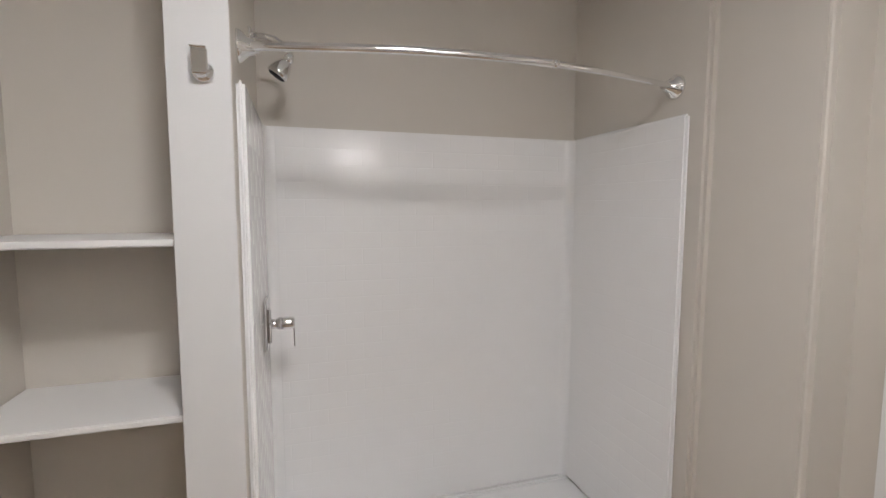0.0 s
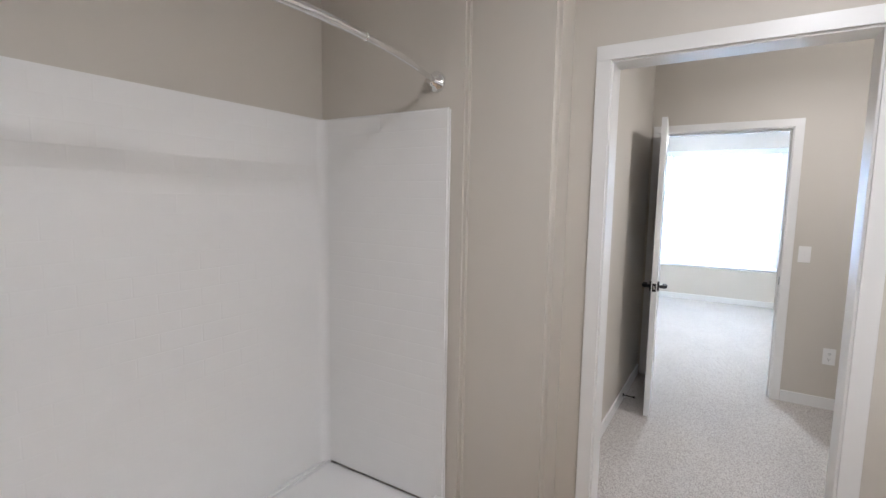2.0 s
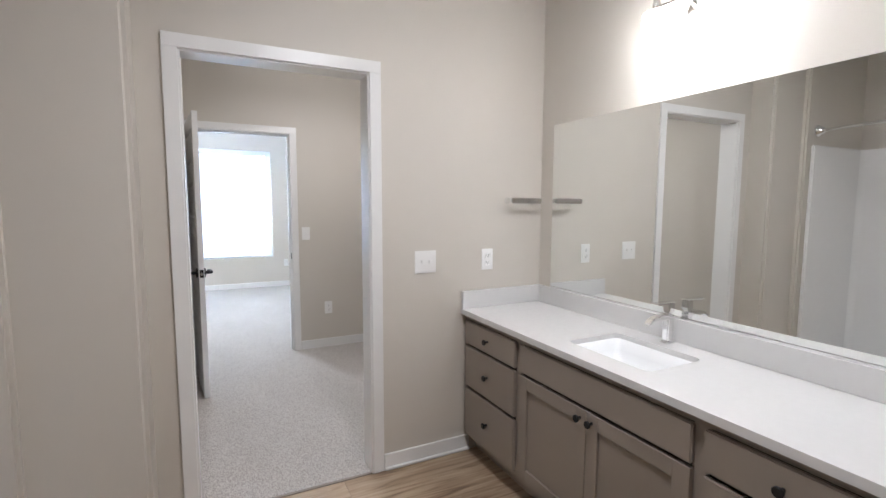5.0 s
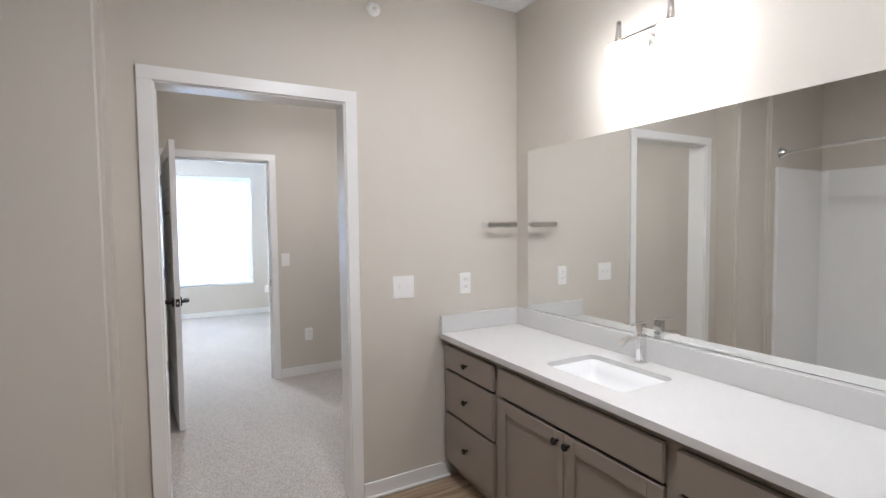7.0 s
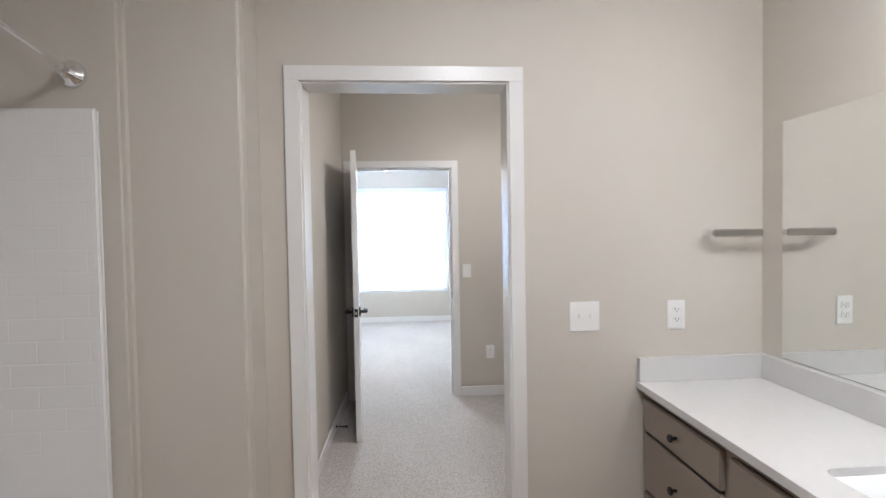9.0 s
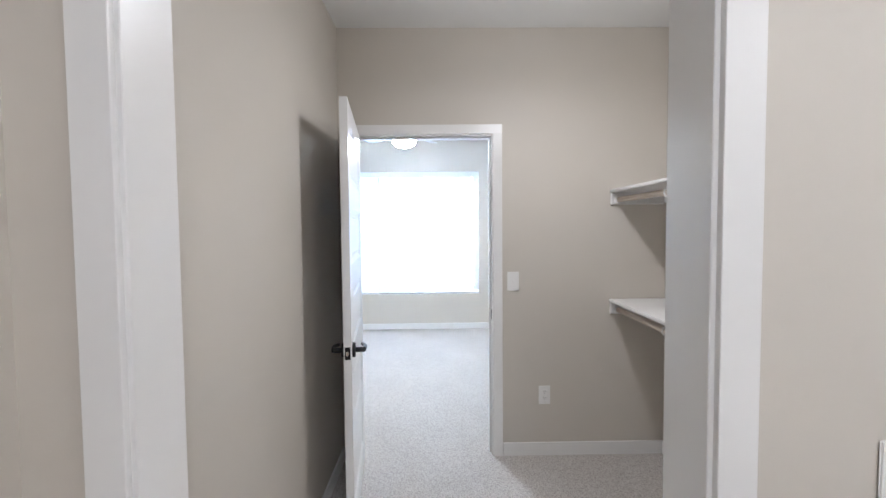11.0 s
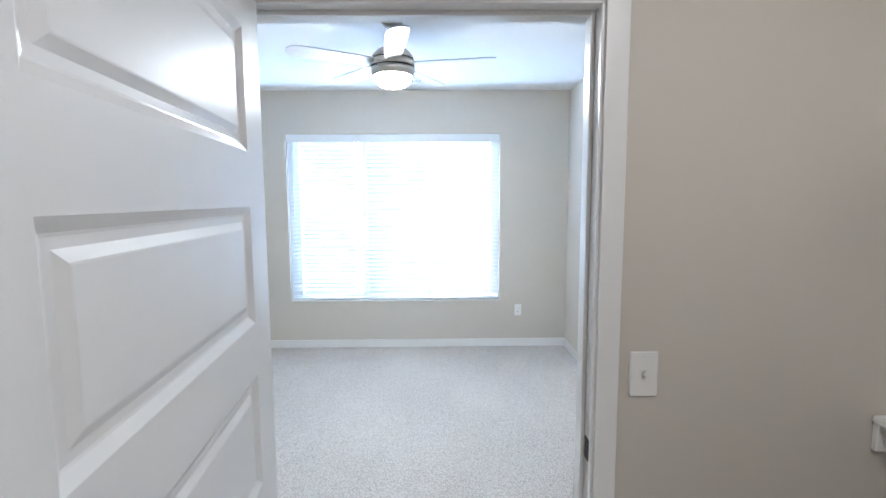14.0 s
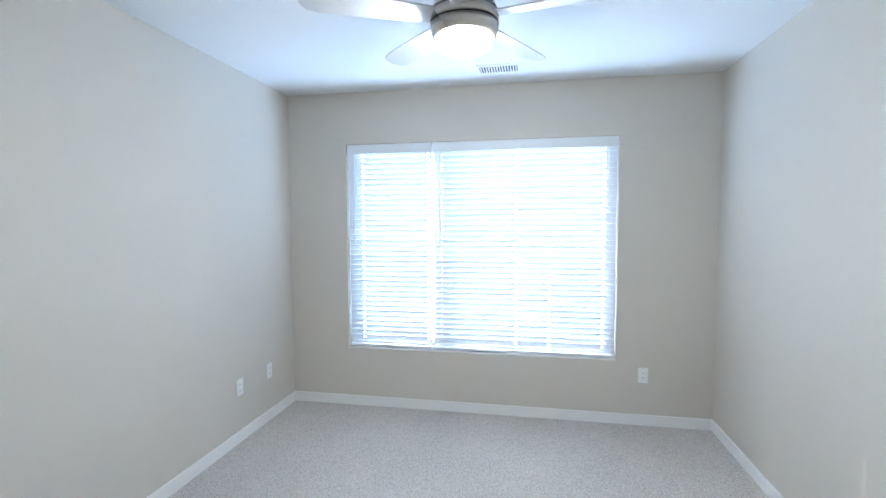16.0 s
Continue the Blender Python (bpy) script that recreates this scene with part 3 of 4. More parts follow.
def spout_mesh():
    bm = bmesh.new()
    rows = []
    for dx, z, h in ((0.0, 0.128, 0.022), (-0.05, 0.126, 0.017), (-0.085, 0.121, 0.014), (-0.105, 0.112, 0.012), (-0.117, 0.098, 0.009)):
        rows.append([bm.verts.new((FX - 0.01 + dx, FY + s * 0.016, CTZ + zz)) for s, zz in ((-1, z), (1, z), (1, z - h), (-1, z - h))])
    for a, b in zip(rows, rows[1:]):
        for i in range(4):
            bm.faces.new((a[i], a[(i + 1) % 4], b[(i + 1) % 4], b[i]))
    bm.faces.new(rows[0])
    bm.faces.new(rows[-1])
    bmesh.ops.bevel(bm, geom=bm.edges[:], offset=0.0025, segments=2, affect="EDGES")
    return bm


part("spout", spout_mesh(), CHROME, faucet, "flat curved chrome spout")
part("cap", boxes((FX - 0.018, FX + 0.018, FY - 0.017, FY + 0.017, CTZ + 0.133, CTZ + 0.172), bevel=0.004, segments=2), CHROME, faucet)
part("lever", boxes((FX - 0.092, FX + 0.018, FY - 0.017, FY + 0.017, CTZ + 0.173, CTZ + 0.179), bevel=0.002), CHROME, faucet, "thin flat chrome lever")

mirror = thing("vanity_mirror", "wide frameless mirror resting on the backsplash", "mirror")
MZ0, MZ1 = CTZ + 0.108, 1.864
part("glass", boxes((BX1 - 0.007, BX1 - 0.001, VE + 0.01, -0.112, MZ0, MZ1), bevel=0.0012), MIRROR, mirror)
part("channel", boxes((BX1 - 0.011, BX1 - 0.0005, VE + 0.01, -0.112, MZ0 - 0.008, MZ0 - 0.0005)), CHROME, mirror, "thin chrome bottom channel")

sconce = thing("vanity_light", "two-shade brushed nickel vanity light with lit white glass", "wall light")
SY0, SY1, SCX = -1.11, -0.86, 1.465
part("back_plate", lathe([(0.058, 0.0), (0.058, 0.010), (0.050, 0.018), (0.020, 0.020)], pose(BX1 - 0.0005, (SY0 + SY1) / 2, 2.188, 0, -90, 0), 40), NICKEL, sconce)
part("stem", tube([(BX1 - 0.015, (SY0 + SY1) / 2, 2.188), (SCX + 0.01, (SY0 + SY1) / 2, 2.215)], 0.008), NICKEL, sconce)
part("bar", boxes((SCX - 0.006, SCX + 0.006, SY0 - 0.01, SY1 + 0.01, 2.209, 2.223), bevel=0.003), NICKEL, sconce)
for sy in (SY0, SY1):
    part("socket", lathe([(0.016, 2.199), (0.016, 2.238), (0.013, 2.242), (0.013, 2.251), (0.009, 2.300)], Matrix.Translation((SCX, sy, 0))), NICKEL, sconce)
    sh = part("shade", lathe([(0.018, 2.205), (0.040, 2.203), (0.050, 2.196), (0.053, 2.181), (0.0535, 2.043), (0.0515, 2.043), (0.051, 2.179), (0.045, 2.193), (0.018, 2.202)],
                             Matrix.Translation((SCX, sy, 0))), SHADE_GLOW, sconce, "lit opal glass cylinder shade")

bar = thing("towel_bar", "short chrome towel bar on the wall", "towel bar")
TBX0, TBX1, TBZ = 1.308, 1.518, 1.434
for bx in (TBX0 + 0.022, TBX1 - 0.022):
    part("post", lathe([(0.019, 0.0005), (0.019, 0.005), (0.0125, 0.010), (0.0115, 0.035), (0.0125, 0.072)], pose(bx, 0, TBZ, 90, 0, 0), 24), CHROME, bar)
part("rail", boxes((TBX0, TBX1, -0.083, -0.072, TBZ - 0.0155, TBZ + 0.0155), bevel=0.005, segments=3), CHROME, bar)


# ---- switch plates and outlets ----
def wall_plate(name, label, m, gangs, toggles):
    """Faces local -y; centre of the plate at the origin."""
    pl = thing(name, label, "switch" if toggles else "outlet", m)
    w = 0.074 if gangs == 1 else 0.124
    part("plate", boxes((-w / 2, w / 2, -0.006, -0.0004, -0.060, 0.060), bevel=0.0025, segments=2), PLATE, pl)
    for g in range(gangs):
        cx = (g - (gangs - 1) / 2) * 0.046
        if toggles:
            part("slot", boxes((cx - 0.005, cx + 0.005, -0.0068, -0.0062, -0.012, 0.012)), TRIM, pl)
            part("toggle", boxes((cx - 0.0042, cx + 0.0042, -0.016, -0.0065, -0.002, 0.010), bevel=0.0015), PLATE, pl)
        else:
            for dz in (-0.020, 0.020):
                rc = part("receptacle", boxes((cx - 0.017, cx + 0.017, -0.0078, -0.0062, dz - 0.0145, dz + 0.0145), bevel=0.004), PLATE, pl)
                rc["label"] = "white receptacle face"
                for sx in (-0.0064, 0.0064):
                    part("slot", boxes((cx + sx - 0.001, cx + sx + 0.001, -0.0084, -0.0079, dz - 0.001, dz + 0.007)), SLOT, rc)
                part("ground_hole", boxes((cx - 0.002, cx + 0.002, -0.0084, -0.0079, dz - 0.009, dz - 0.005)), SLOT, rc)
        for dz in (-0.048, 0.048):
            part("screw", boxes((cx - 0.0025, cx + 0.0025, -0.0068, -0.0061, dz - 0.0025, dz + 0.0025)), TRIM, pl)


wall_plate("light_switch", "white double toggle switch plate beside the doorway", pose(0.812, 0, 1.106), 2, True)
wall_plate("wall_outlet", "white duplex outlet above the vanity counter", pose(1.199, 0, 1.102), 1, False)
wall_plate("light_switch", "white single toggle switch plate in the closet", pose(0.606, CY1, 1.128), 1, True)
wall_plate("wall_outlet", "white duplex outlet low on the closet wall", pose(0.806, CY1, 0.395), 1, False)
wall_plate("wall_outlet", "white duplex outlet under the bedroom window", pose(0.944, RY1, 0.400), 1, False)
wall_plate("wall_outlet", "white duplex outlet low on the bedroom side wall", pose(RX0, 5.27, 0.403, 0, 0, 90), 1, False)
wall_plate("wall_plate", "white blank plate low on the bedroom side wall", pose(RX0, 5.66, 0.404, 0, 0, 90), 1, False)

sprinkler = thing("sprinkler", "white side-wall fire sprinkler high on the wall", "sprinkler")
part("escutcheon", lathe([(0.036, 0.0), (0.036, 0.004), (0.024, 0.010), (0.020, 0.012)], pose(0.67, -0.0004, 2.535, 90, 0, 0)), PLATE, sprinkler)
part("nozzle", lathe([(0.010, 0.010), (0.010, 0.035), (0.006, 0.045), (0.013, 0.047), (0.013, 0.050)], pose(0.67, -0.0004, 2.535, 90, 0, 0), 16), CHROME, sprinkler)


def flush_light(name, x, y, label, r):
    fl = thing(name, label, "ceiling light")
    part("rim", lathe([(r + 0.02, CEIL - 0.0005), (r + 0.02, CEIL - 0.025), (r + 0.005, CEIL - 0.030), (r, CEIL - 0.028), (r, CEIL - 0.0006)], Matrix.Translation((x, y, 0)), 40), PLATE, fl)
    part("diffuser", lathe([(r - 0.001, CEIL - 0.002), (r - 0.001, CEIL - 0.028), (r * 0.6, CEIL - 0.034), (0.0, CEIL - 0.036)], Matrix.Translation((x, y, 0)), 40), LED_GLOW, fl)


flush_light("bath_ceiling_light", 0.45, -1.45, "round white flush ceiling light, lit", 0.21)
pend = thing("closet_ceiling_light", "round white semi-flush closet light, lit", "ceiling light")
PM = Matrix.Translation((0.70, 1.16, 0))
part("canopy", lathe([(0.065, CEIL - 0.0005), (0.063, CEIL - 0.02), (0.012, CEIL - 0.03)], PM), PLATE, pend)
part("stem", lathe([(0.010, CEIL - 0.028), (0.010, 2.47)], PM, 16), PLATE, pend)
part("bowl", lathe([(0.012, 2.475), (0.09, 2.470), (0.12, 2.455), (0.122, 2.440), (0.09, 2.428), (0.0, 2.424)], PM, 40), LED_GLOW, pend, "lit opal glass bowl")

# ---- closet shelves ----
SHF = 1.215


def closet_shelf(z, label):
    sh = thing("closet_shelf", label, "shelf", group="closet shelves")
    part("board", boxes((SHF, CX1 - 0.001, T + 0.001, CY1 - 0.001, z - 0.02, z), bevel=0.005, segments=3), SHELFPAINT, sh)
    part("back_cleat", boxes((CX1 - 0.019, CX1 - 0.001, T + 0.001, CY1 - 0.001, z - 0.085, z - 0.0205), bevel=0.002), SHELFPAINT, sh)
    for y0, y1 in ((CY1 - 0.019, CY1 - 0.001), (T + 0.001, T + 0.019)):
        part("end_cleat", boxes((SHF + 0.005, CX1 - 0.0195, y0, y1, z - 0.095, z - 0.0205), bevel=0.003), SHELFPAINT, sh)
    rx, rz = SHF + 0.05, z - 0.064
    part("hanging_rod", tube([(rx, T + 0.02, rz), (rx, CY1 - 0.02, rz)], 0.0165, 20), RODWOOD, sh, "round pale wooden hanging rod")
    for yy, turn in ((CY1 - 0.0192, 90), (T + 0.0192, -90)):
        part("rod_cup", lathe([(0.027, 0.0), (0.027, 0.004), (0.022, 0.008), (0.022, 0.020), (0.018, 0.020)], pose(rx, yy, rz, turn, 0, 0)), PLATE, sh, "white plastic rod cup")
    for by in (0.62, 1.65):
        br = part("bracket", boxes((SHF + 0.045, CX1 - 0.02, by - 0.0075, by + 0.0075, z - 0.0245, z - 0.0207), bevel=0.0008), PLATE, sh, "white steel shelf bracket")
        a, b = Vector((SHF + 0.085, by, z - 0.028)), Vector((CX1 - 0.006, by, z - 0.250))
        strap = boxes((0, (b - a).length, -0.009, 0.009, -0.002, 0.002), bevel=0.0012)
        strap.transform(Matrix.Translation(a) @ (b - a).to_track_quat("X", "Z").to_matrix().to_4x4())
        part("brace", strap, PLATE, br)
        part("rod_hook", tube([(rx + 0.021 * math.cos(radians(g)), by, rz + 0.021 * math.sin(radians(g))) for g in range(80, 325, 20)], 0.005, 8), PLATE, br)
        part("tab", boxes((CX1 - 0.004, CX1 - 0.001, by - 0.0125, by + 0.0125, z - 0.290, z - 0.235), bevel=0.0008), PLATE, br)
        part("screw", lathe([(0.005, 0.0), (0.004, 0.002)], pose(CX1 - 0.0045, by, z - 0.275, 0, -90, 0), 12), CHROME, br)


closet_shelf(1.700, "upper white closet shelf with a pale wooden rod")
closet_shelf(1.010, "lower white closet shelf with a pale wooden rod")

# ---- the open bedroom door ----
DW, DH, DT = 0.885, 2.03, 0.035
door = thing("door_1", "white five-panel door standing open against the closet wall", "door", pose(DX0 + 0.033, CY1 - 0.009, 0.012, 0, 0, -84.2))
ST, NP = 0.125, 5
PANEL_Z0, PANEL_H, PANEL_STEP = 0.153, 0.260, 0.380
zs = [(PANEL_Z0 + k * PANEL_STEP, PANEL_Z0 + k * PANEL_STEP + PANEL_H) for k in range(NP)]
frame_boxes = [(0, ST, 0, DT, 0, DH), (DW - ST, DW, 0, DT, 0, DH), (ST, DW - ST, 0, DT, 0, PANEL_Z0), (ST, DW - ST, 0, DT, zs[-1][1], DH)]
frame_boxes += [(ST, DW - ST, 0, DT, zs[k][1], zs[k + 1][0]) for k in range(NP - 1)]
bm = boxes(*frame_boxes)
bmesh.ops.remove_doubles(bm, verts=bm.verts[:], dist=1e-5)
part("frame", bm, DOORWHITE, door)


def raised_panel(z0, z1):
    """Sloped moulding and a raised field on both faces."""
    bm = bmesh.new()
    x0, x1 = ST, DW - ST
    for face in (0, 1):
        rings = []
        for inset, depth in ((0.0, 0.0), (0.006, 0.0035), (0.016, 0.0095), (0.020, 0.0105), (0.032, 0.0105), (0.046, 0.004), (0.049, 0.0035)):
            y = depth if face == 0 else DT - depth
            rings.append([bm.verts.new(c) for c in ((x0 + inset, y, z0 + inset), (x1 - inset, y, z0 + inset), (x1 - inset, y, z1 - inset), (x0 + inset, y, z1 - inset))])
        for a, b in zip(rings, rings[1:]):
            for i in range(4):
                bm.faces.new((a[i], a[(i + 1) % 4], b[(i + 1) % 4], b[i]))
        bm.faces.new(rings[-1])
    return bm


for z0, z1 in zs:
    part("panel", raised_panel(z0, z1), DOORWHITE, door)
LZ = 0.905
for side, y in ((-1, 0.0), (1, DT)):
    hs = part("rosette", lathe([(0.034, 0.0), (0.034, 0.010), (0.031, 0.013), (0.012, 0.013)], pose(DW - 0.065, y, LZ, 90 if side < 0 else -90, 0, 0)), BLACK, door, "round matt black rosette")
    part("neck", tube([(DW - 0.065, y + side * 0.012, LZ), (DW - 0.065, y + side * 0.052, LZ)], 0.0115), BLACK, hs)
    pts = [(DW - 0.060 - 0.11 * u, y + side * (0.050 + 0.010 * math.sin(math.pi * u) - 0.012 * u), LZ + 0.004 * math.sin(math.pi * u)) for u in [k / 8 for k in range(9)]]
    part("lever", tube(pts, 0.0105, 12, 0.008), BLACK, hs, "curved matt black lever")
part("latch_plate", boxes((DW - 0.0005, DW + 0.0015, 0.005, 0.030, LZ - 0.028, LZ + 0.028), bevel=0.0005), BLACK, door)
part("latch_bolt", boxes((DW + 0.001, DW + 0.010, 0.011, 0.023, LZ - 0.010, LZ + 0.010), bevel=0.003), CHROME, door, "bright metal latch bolt")
for hz in (0.20, 1.00, 1.78):
    hinge = part("hinge", tube([(-0.007, -0.006, hz), (-0.007, -0.006, hz + 0.09)], 0.0075, 12), BLACK, door, "matt black hinge")
    part("leaf", boxes((-0.0025, -0.0003, 0.0, 0.030, hz, hz + 0.09)), BLACK, hinge)
structure("trim", boxes((DX1 - 0.0195, DX1 - 0.0178, CY1 + 0.004, CY1 + 0.034, 0.885, 0.945)), BLACK, "matt black strike plate on the jamb", "trim")
stop = thing("door_stop", "small black door stop on the baseboard", "door stop")
part("base", lathe([(0.014, 0.0), (0.014, 0.004), (0.006, 0.006)], pose(CX0 + BT, 1.62, 0.045, 0, 90, 0), 16), BLACK, stop)
part("rod", tube([(CX0 + BT + 0.005, 1.62, 0.045), (CX0 + BT + 0.07, 1.62, 0.043)], 0.004, 10), BLACK, stop)
part("tip", tube([(CX0 + BT + 0.068, 1.62, 0.043), (CX0 + BT + 0.085, 1.62, 0.043)], 0.008, 12), BLACK, stop)

# ---- bedroom window and blinds ----
win = tagged(thing("window_1", "white vinyl window with a fixed and a sliding pane", "window"), kind="structure")
wy0, wy1 = RY1 + 0.076, RY1 + 0.150
part("window_frame", boxes((WX0 + 0.001, WX0 + 0.075, wy0, wy1, WZ0 + 0.001, WZ1 - 0.001), (WX1 - 0.075, WX1 - 0.001, wy0, wy1, WZ0 + 0.001, WZ1 - 0.001),
                           (WX0 + 0.075, WX1 - 0.075, wy0, wy1, WZ0 + 0.001, WZ0 + 0.075), (WX0 + 0.075, WX1 - 0.075, wy0, wy1, WZ1 - 0.075, WZ1 - 0.001)), VINYL, win)
MULL = -0.665
part("mullion", boxes((MULL - 0.044, MULL + 0.044, wy0, wy1, WZ0 + 0.076, WZ1 - 0.076), bevel=0.004), VINYL, win)
for x0, x1 in ((WX0 + 0.076, MULL - 0.045), (MULL + 0.045, WX1 - 0.076)):
    pane = part("pane", boxes((x0, x1, wy0 + 0.022, wy0 + 0.028, WZ0 + 0.076, WZ1 - 0.076)), GLASS, win)
    pane.visible_shadow = False
part("window_sill", boxes((WX0 + 0.001, WX1 - 0.001, RY1 - 0.004, wy0 - 0.001, WZ0 + 0.0005, WZ0 + 0.012), bevel=0.003), TRIM, win)

SPLIT = -0.735
PITCH, SDEP, STH = 0.0437, 0.055, 0.0028
BLY = RY1 + 0.042


def slat_mesh(x0, x1, holes):
    """One faux-wood slat, gently bowed, with a slot at each of holes, for cords or sun dots."""
    bm = bmesh.new()
    h = 0.009
    cuts = sorted({x0, x1, *[c + s * h for c in holes for s in (-1, 1)]})
    rows = (-0.5, -0.18, 0.18, 0.5)
    for top in (0, 1):
        grid = [[bm.verts.new((x, v * SDEP, 0.0015 * (1 - (2 * v) ** 2) + (STH if top else 0))) for v in rows] for x in cuts]
        for i in range(len(cuts) - 1):
            mid = (cuts[i] + cuts[i + 1]) / 2
            for j in range(3):
                if j == 1 and any(abs(mid - c) < h for c in holes):
                    continue
                bm.faces.new((grid[i][j], grid[i + 1][j], grid[i + 1][j + 1], grid[i][j + 1]))
    bm.verts.ensure_lookup_table()
    n = len(cuts) * 4
    for i in range(len(cuts) - 1):
        for j in (0, 3):
            a, b = i * 4 + j, (i + 1) * 4 + j
            bm.faces.new([bm.verts[k] for k in (a, b, b + n, a + n)])
    return bm


# Added slot column in the lower slats only, without cord, to let a sun line through.
LOW_SUN_SLOT = 0.225


def blind(x0, x1, ladders, label):
    bl = thing("window_blind", label, "blind", group="bedroom blinds")
    part("valance", boxes((x0, x1, RY1 + 0.004, RY1 + 0.014, WZ1 - 0.078, WZ1 - 0.002), bevel=0.003, segments=2), VINYL, bl)
    part("head_rail", boxes((x0 + 0.004, x1 - 0.004, RY1 + 0.018, RY1 + 0.066, WZ1 - 0.052, WZ1 - 0.002)), VINYL, bl)
    me = mesh_of(slat_mesh(x0 + 0.003, x1 - 0.003, ladders), "slat", SLAT)
    low_me = mesh_of(slat_mesh(x0 + 0.003, x1 - 0.003, ladders + [LOW_SUN_SLOT]), "slat", SLAT) if x0 < LOW_SUN_SLOT < x1 else me
    z = WZ1 - 0.092
    while z > WZ0 + 0.065:
        s = new("slat", me if z > 1.2 else low_me)
        s.parent = bl
        s.matrix_basis = pose(0, BLY, z, TILT + random.uniform(-1.2, 1.2), 0, 0)
        z -= PITCH
    part("bottom_rail", boxes((x0 + 0.003, x1 - 0.003, BLY - 0.024, BLY + 0.024, WZ0 + 0.020, WZ0 + 0.036), bevel=0.004, segments=2), VINYL, bl)
    for c in ladders:
        for dy in (-0.024, 0.024):
            part("ladder_cord", tube([(c + 0.011, BLY + dy, WZ0 + 0.03), (c + 0.011, BLY + dy, WZ1 - 0.05)], 0.0007, 5), VINYL, bl)
    part("wand", tube([(x0 + 0.06, RY1 + 0.012, WZ1 - 0.08), (x0 + 0.06, RY1 + 0.010, WZ1 - 0.85)], 0.004, 8), VINYL, bl)
    part("pull_cord", tube([(x1 - 0.07, RY1 + 0.010, WZ1 - 0.08), (x1 - 0.07, RY1 + 0.008, WZ1 - 0.95)], 0.0012, 6), VINYL, bl)



blind(WX0 + 0.004, SPLIT - 0.005, [-1.35, -0.775], "narrow white faux-wood blind, lowered and tilted shut")
blind(SPLIT + 0.005, WX1 - 0.004, [-0.66, -0.04, 0.64], "wide white faux-wood blind, lowered and tilted shut")

# ---- bedroom ceiling fan ----
FCX, FCY = -0.195, 4.19
fan = thing("ceiling_fan", "brushed nickel ceiling fan with five white blades and a lit bowl", "ceiling fan")
FM = Matrix.Translation((FCX, FCY, 0))
part("canopy", lathe([(0.068, CEIL - 0.0005), (0.066, CEIL - 0.025), (0.045, CEIL - 0.055), (0.016, CEIL - 0.062)], FM), NICKEL, fan)
part("downrod", lathe([(0.013, CEIL - 0.06), (0.013, 2.55)], FM, 16), NICKEL, fan)
part("motor_housing", lathe([(0.020, 2.535), (0.055, 2.530), (0.098, 2.510), (0.126, 2.480), (0.134, 2.458)], FM, 48), NICKEL, fan)
# Both bands are coloured near-black to imitate shade in the housing gaps.
part("upper_band", lathe([(0.128, 2.4575), (0.128, 2.4505)], FM, 48), SLOT, fan, "recessed band coloured dark for the gap's shade")
part("blade_housing", lathe([(0.136, 2.450), (0.139, 2.430), (0.139, 2.412)], FM, 48), NICKEL, fan)
part("lower_band", lathe([(0.131, 2.4115), (0.131, 2.4045)], FM, 48), SLOT, fan, "recessed band coloured dark for the gap's shade")
part("lower_housing", lathe([(0.139, 2.404), (0.137, 2.380), (0.130, 2.360), (0.120, 2.352)], FM, 48), NICKEL, fan)
part("light_bowl", lathe([(0.117, 2.353), (0.116, 2.338), (0.104, 2.315), (0.080, 2.298), (0.042, 2.287), (0.0, 2.284)], FM, 48), FAN_GLOW, fan, "lit opal glass bowl")
BLADEPAINT = surface("pale_fan_blade", (0.60, 0.60, 0.61), 0.4, vary=0.03)


def blade_mesh():
    bm = bmesh.new()
    outline = [(0.12, -0.052), (0.25, -0.060), (0.42, -0.066), (0.57, -0.067), (0.62, -0.056), (0.648, -0.022), (0.648, 0.020), (0.62, 0.052), (0.57, 0.062), (0.42, 0.060), (0.25, 0.054), (0.12, 0.046)]
    lo = [bm.verts.new((x, y, 0)) for x, y in outline]
    hi = [bm.verts.new((x, y, 0.006)) for x, y in outline]
    bm.faces.new(lo)
    bm.faces.new(hi)
    for i in range(len(lo)):
        j = (i + 1) % len(lo)
        bm.faces.new((lo[i], lo[j], hi[j], hi[i]))
    return bm


blade_me = mesh_of(blade_mesh(), "blade", BLADEPAINT)
iron_me = mesh_of(boxes((0.10, 0.19, -0.022, 0.022, 0.0065, 0.0105), bevel=0.002), "blade_iron", NICKEL)
for k in range(5):
    b = new("blade", blade_me)
    b.parent = fan
    b.matrix_basis = pose(FCX, FCY, 2.431, 0, 0, FAN_TURN + 72 * k) @ pose(0, 0, 0, 11, 0, 0)
    iron = new("blade_iron", iron_me)
    iron.parent = b

vent = thing("ceiling_vent", "white louvred air vent in the bedroom ceiling", "vent")
VX, VY = -0.160, 5.69
part("frame", boxes((VX - 0.155, VX + 0.155, VY - 0.10, VY - 0.075, CEIL - 0.010, CEIL - 0.0005), (VX - 0.155, VX + 0.155, VY + 0.075, VY + 0.10, CEIL - 0.010, CEIL - 0.0005),
                    (VX - 0.155, VX - 0.135, VY - 0.075, VY + 0.075, CEIL - 0.010, CEIL - 0.0005), (VX + 0.135, VX + 0.155, VY - 0.075, VY + 0.075, CEIL - 0.010, CEIL - 0.0005)), PLATE, vent)
part("backing", boxes((VX - 0.135, VX + 0.135, VY - 0.075, VY + 0.075, CEIL - 0.002, CEIL - 0.0005)), SLOT, vent)
slat_me = mesh_of(boxes((-0.004, 0.004, -0.075, 0.075, -0.005, 0.004)), "louvre", PLATE)
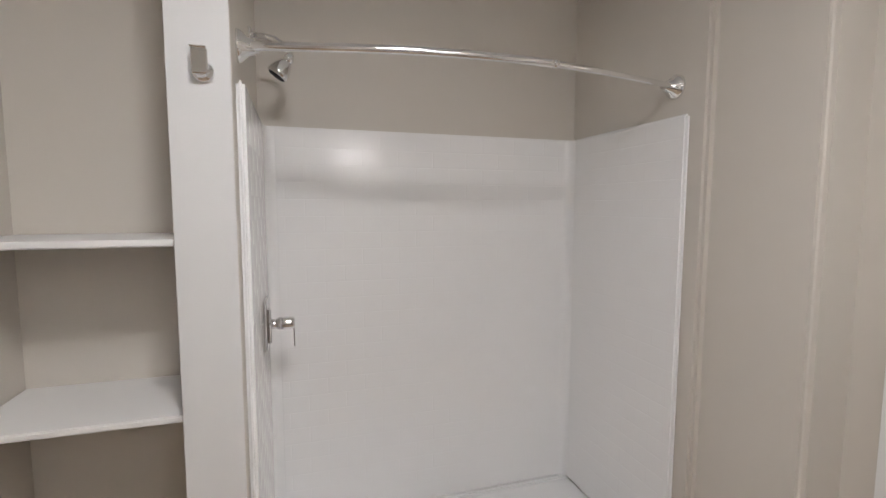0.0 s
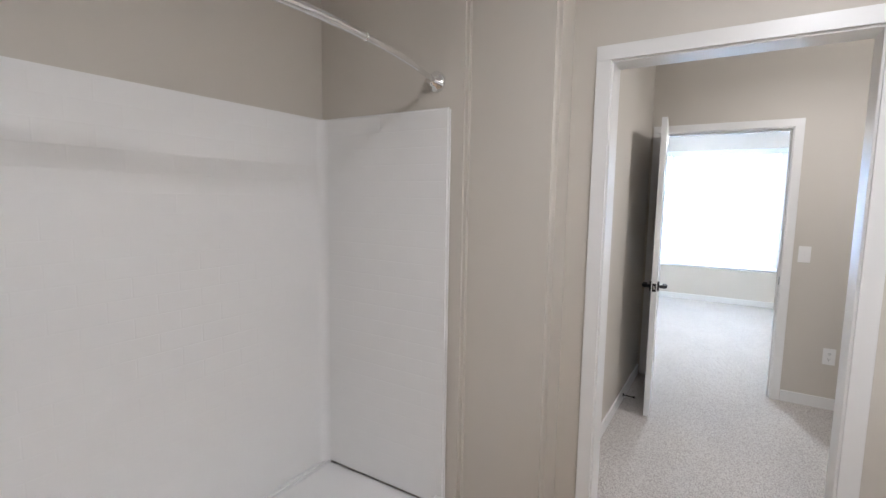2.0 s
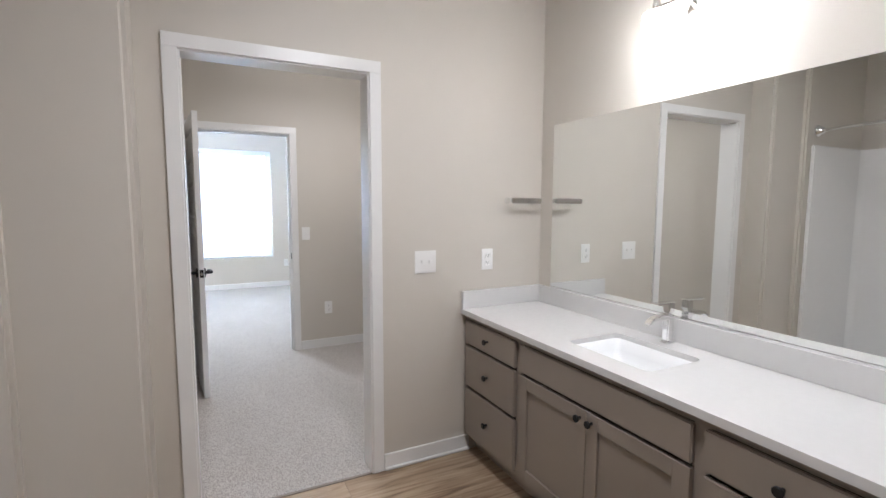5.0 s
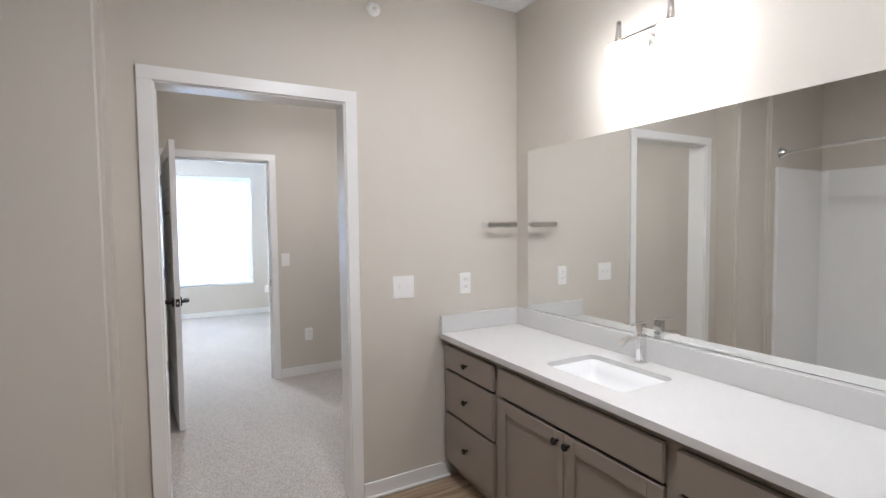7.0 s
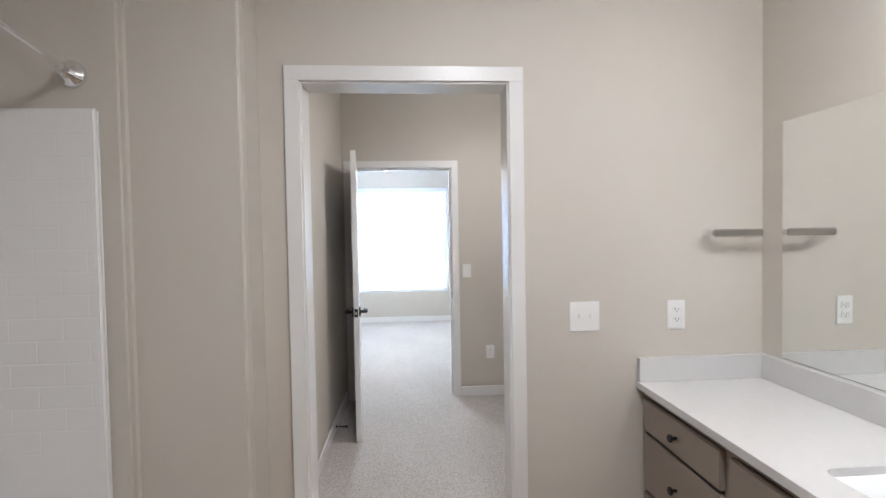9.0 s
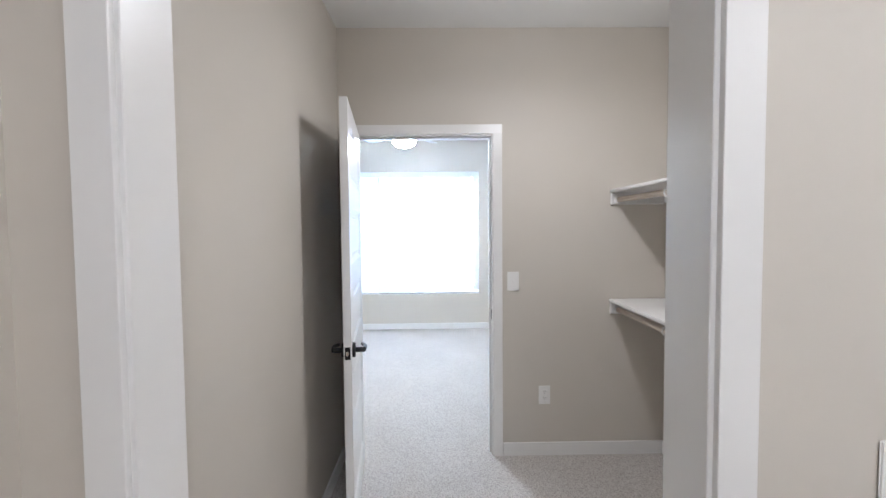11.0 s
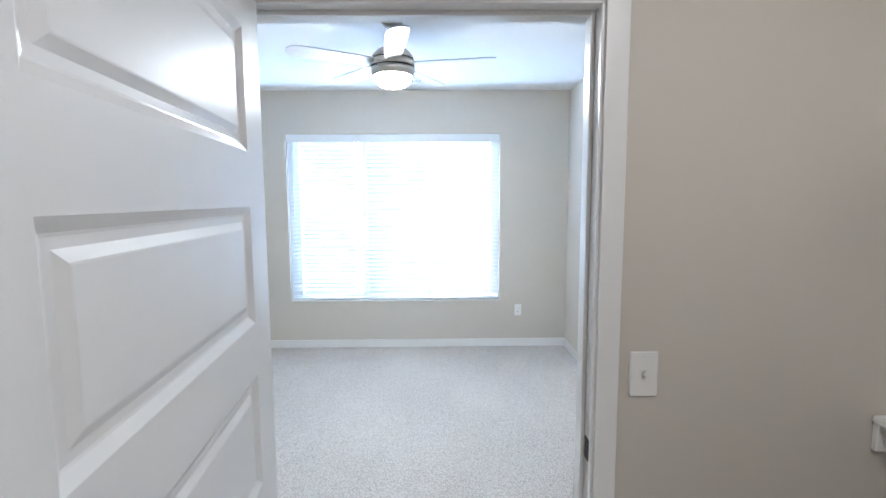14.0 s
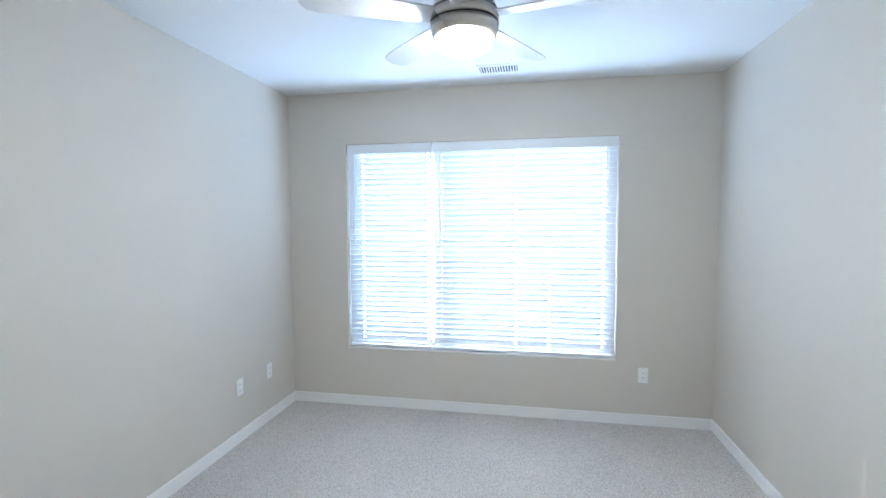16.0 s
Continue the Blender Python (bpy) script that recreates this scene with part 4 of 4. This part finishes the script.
for k in range(14):
    s = new("louvre", slat_me)
    s.parent = vent
    s.matrix_basis = pose(VX - 0.125 + k * 0.0192, VY, CEIL - 0.006, 0, 25, 0)

# ---- pieces: shower tile relief and floor planks ----
TW, TH, TG = 0.170, 0.0755, 0.0016


def tile_mesh(w, h, t=0.0007, e=0.0022):
    """A pillowed tile lying in the y-z plane and rising along +x."""
    bm = bmesh.new()
    lo = [bm.verts.new((0, a * w / 2, b * h / 2)) for a, b in ((-1, -1), (1, -1), (1, 1), (-1, 1))]
    hi = [bm.verts.new((t, a * (w / 2 - e), b * (h / 2 - e))) for a, b in ((-1, -1), (1, -1), (1, 1), (-1, 1))]
    for i in range(4):
        bm.faces.new((lo[i], lo[(i + 1) % 4], hi[(i + 1) % 4], hi[i]))
    bm.faces.new(hi)
    return bm


tile_cache = {}


def tile_run(parent, m, length, offset):
    """Rows of tiles along local y from 0 to length, from the top of the panel down."""
    row, z = 0, SZ - 0.012
    while z - TH > 0.11:
        y = -(TW / 2) * (row % 2) - offset
        while y < length - 0.02:
            a, b = max(y, 0.0), min(y + TW, length)
            if b - a > 0.02:
                key = round(b - a, 3)
                if key not in tile_cache:
                    tile_cache[key] = mesh_of(tile_mesh(key - TG, TH - TG), "tile", ACRYLIC)
                tl = new("tile", tile_cache[key])
                tl.parent = parent
                tl.matrix_basis = m @ Matrix.Translation((0, (a + b) / 2, z - TH / 2))
            y += TW
        z -= TH
        row += 1


back = [o for o in surround.children if o.name.startswith("back_panel")][0]
ends = [o for o in surround.children if o.name.startswith("end_panel")]
tile_run(back, pose(PB - 0.0004, PE0 + 0.043, 0), PE1 - PE0 - 0.086, 0.05)
tile_run(ends[0], pose(PF - 0.014, PE0 - 0.0004, 0, 0, 0, 90), abs(PB - PF) - 0.058, 0.0)
tile_run(ends[1], pose(PB + 0.043, PE1 + 0.0004, 0, 0, 0, -90), abs(PB - PF) - 0.058, 0.0)

PW, PL = 0.178, 1.22
floor_bath = bpy.data.objects["floor_bath"]
plank_cache = {}
row, y = 0, -0.012
while y > BY0:
    x0 = -0.87 - (0.37 * row) % PL
    d = min(PW, y - BY0)
    while x0 < BX1:
        a, b = max(x0, -0.87), min(x0 + PL, BX1)
        if b - a > 0.03:
            key = (round(b - a, 3), round(d, 3))
            if key not in plank_cache:
                plank_cache[key] = mesh_of(boxes((-key[0] / 2 + 0.0006, key[0] / 2 - 0.0006, -key[1] / 2 + 0.0006, key[1] / 2 - 0.0006, -0.0095, -0.0005), bevel=0.001), "plank", PLANK)
            p = new("plank", plank_cache[key])
            p.parent = floor_bath
            p.matrix_basis = pose((a + b) / 2, y - d / 2, 0)
        x0 += PL
    y -= d
    row += 1
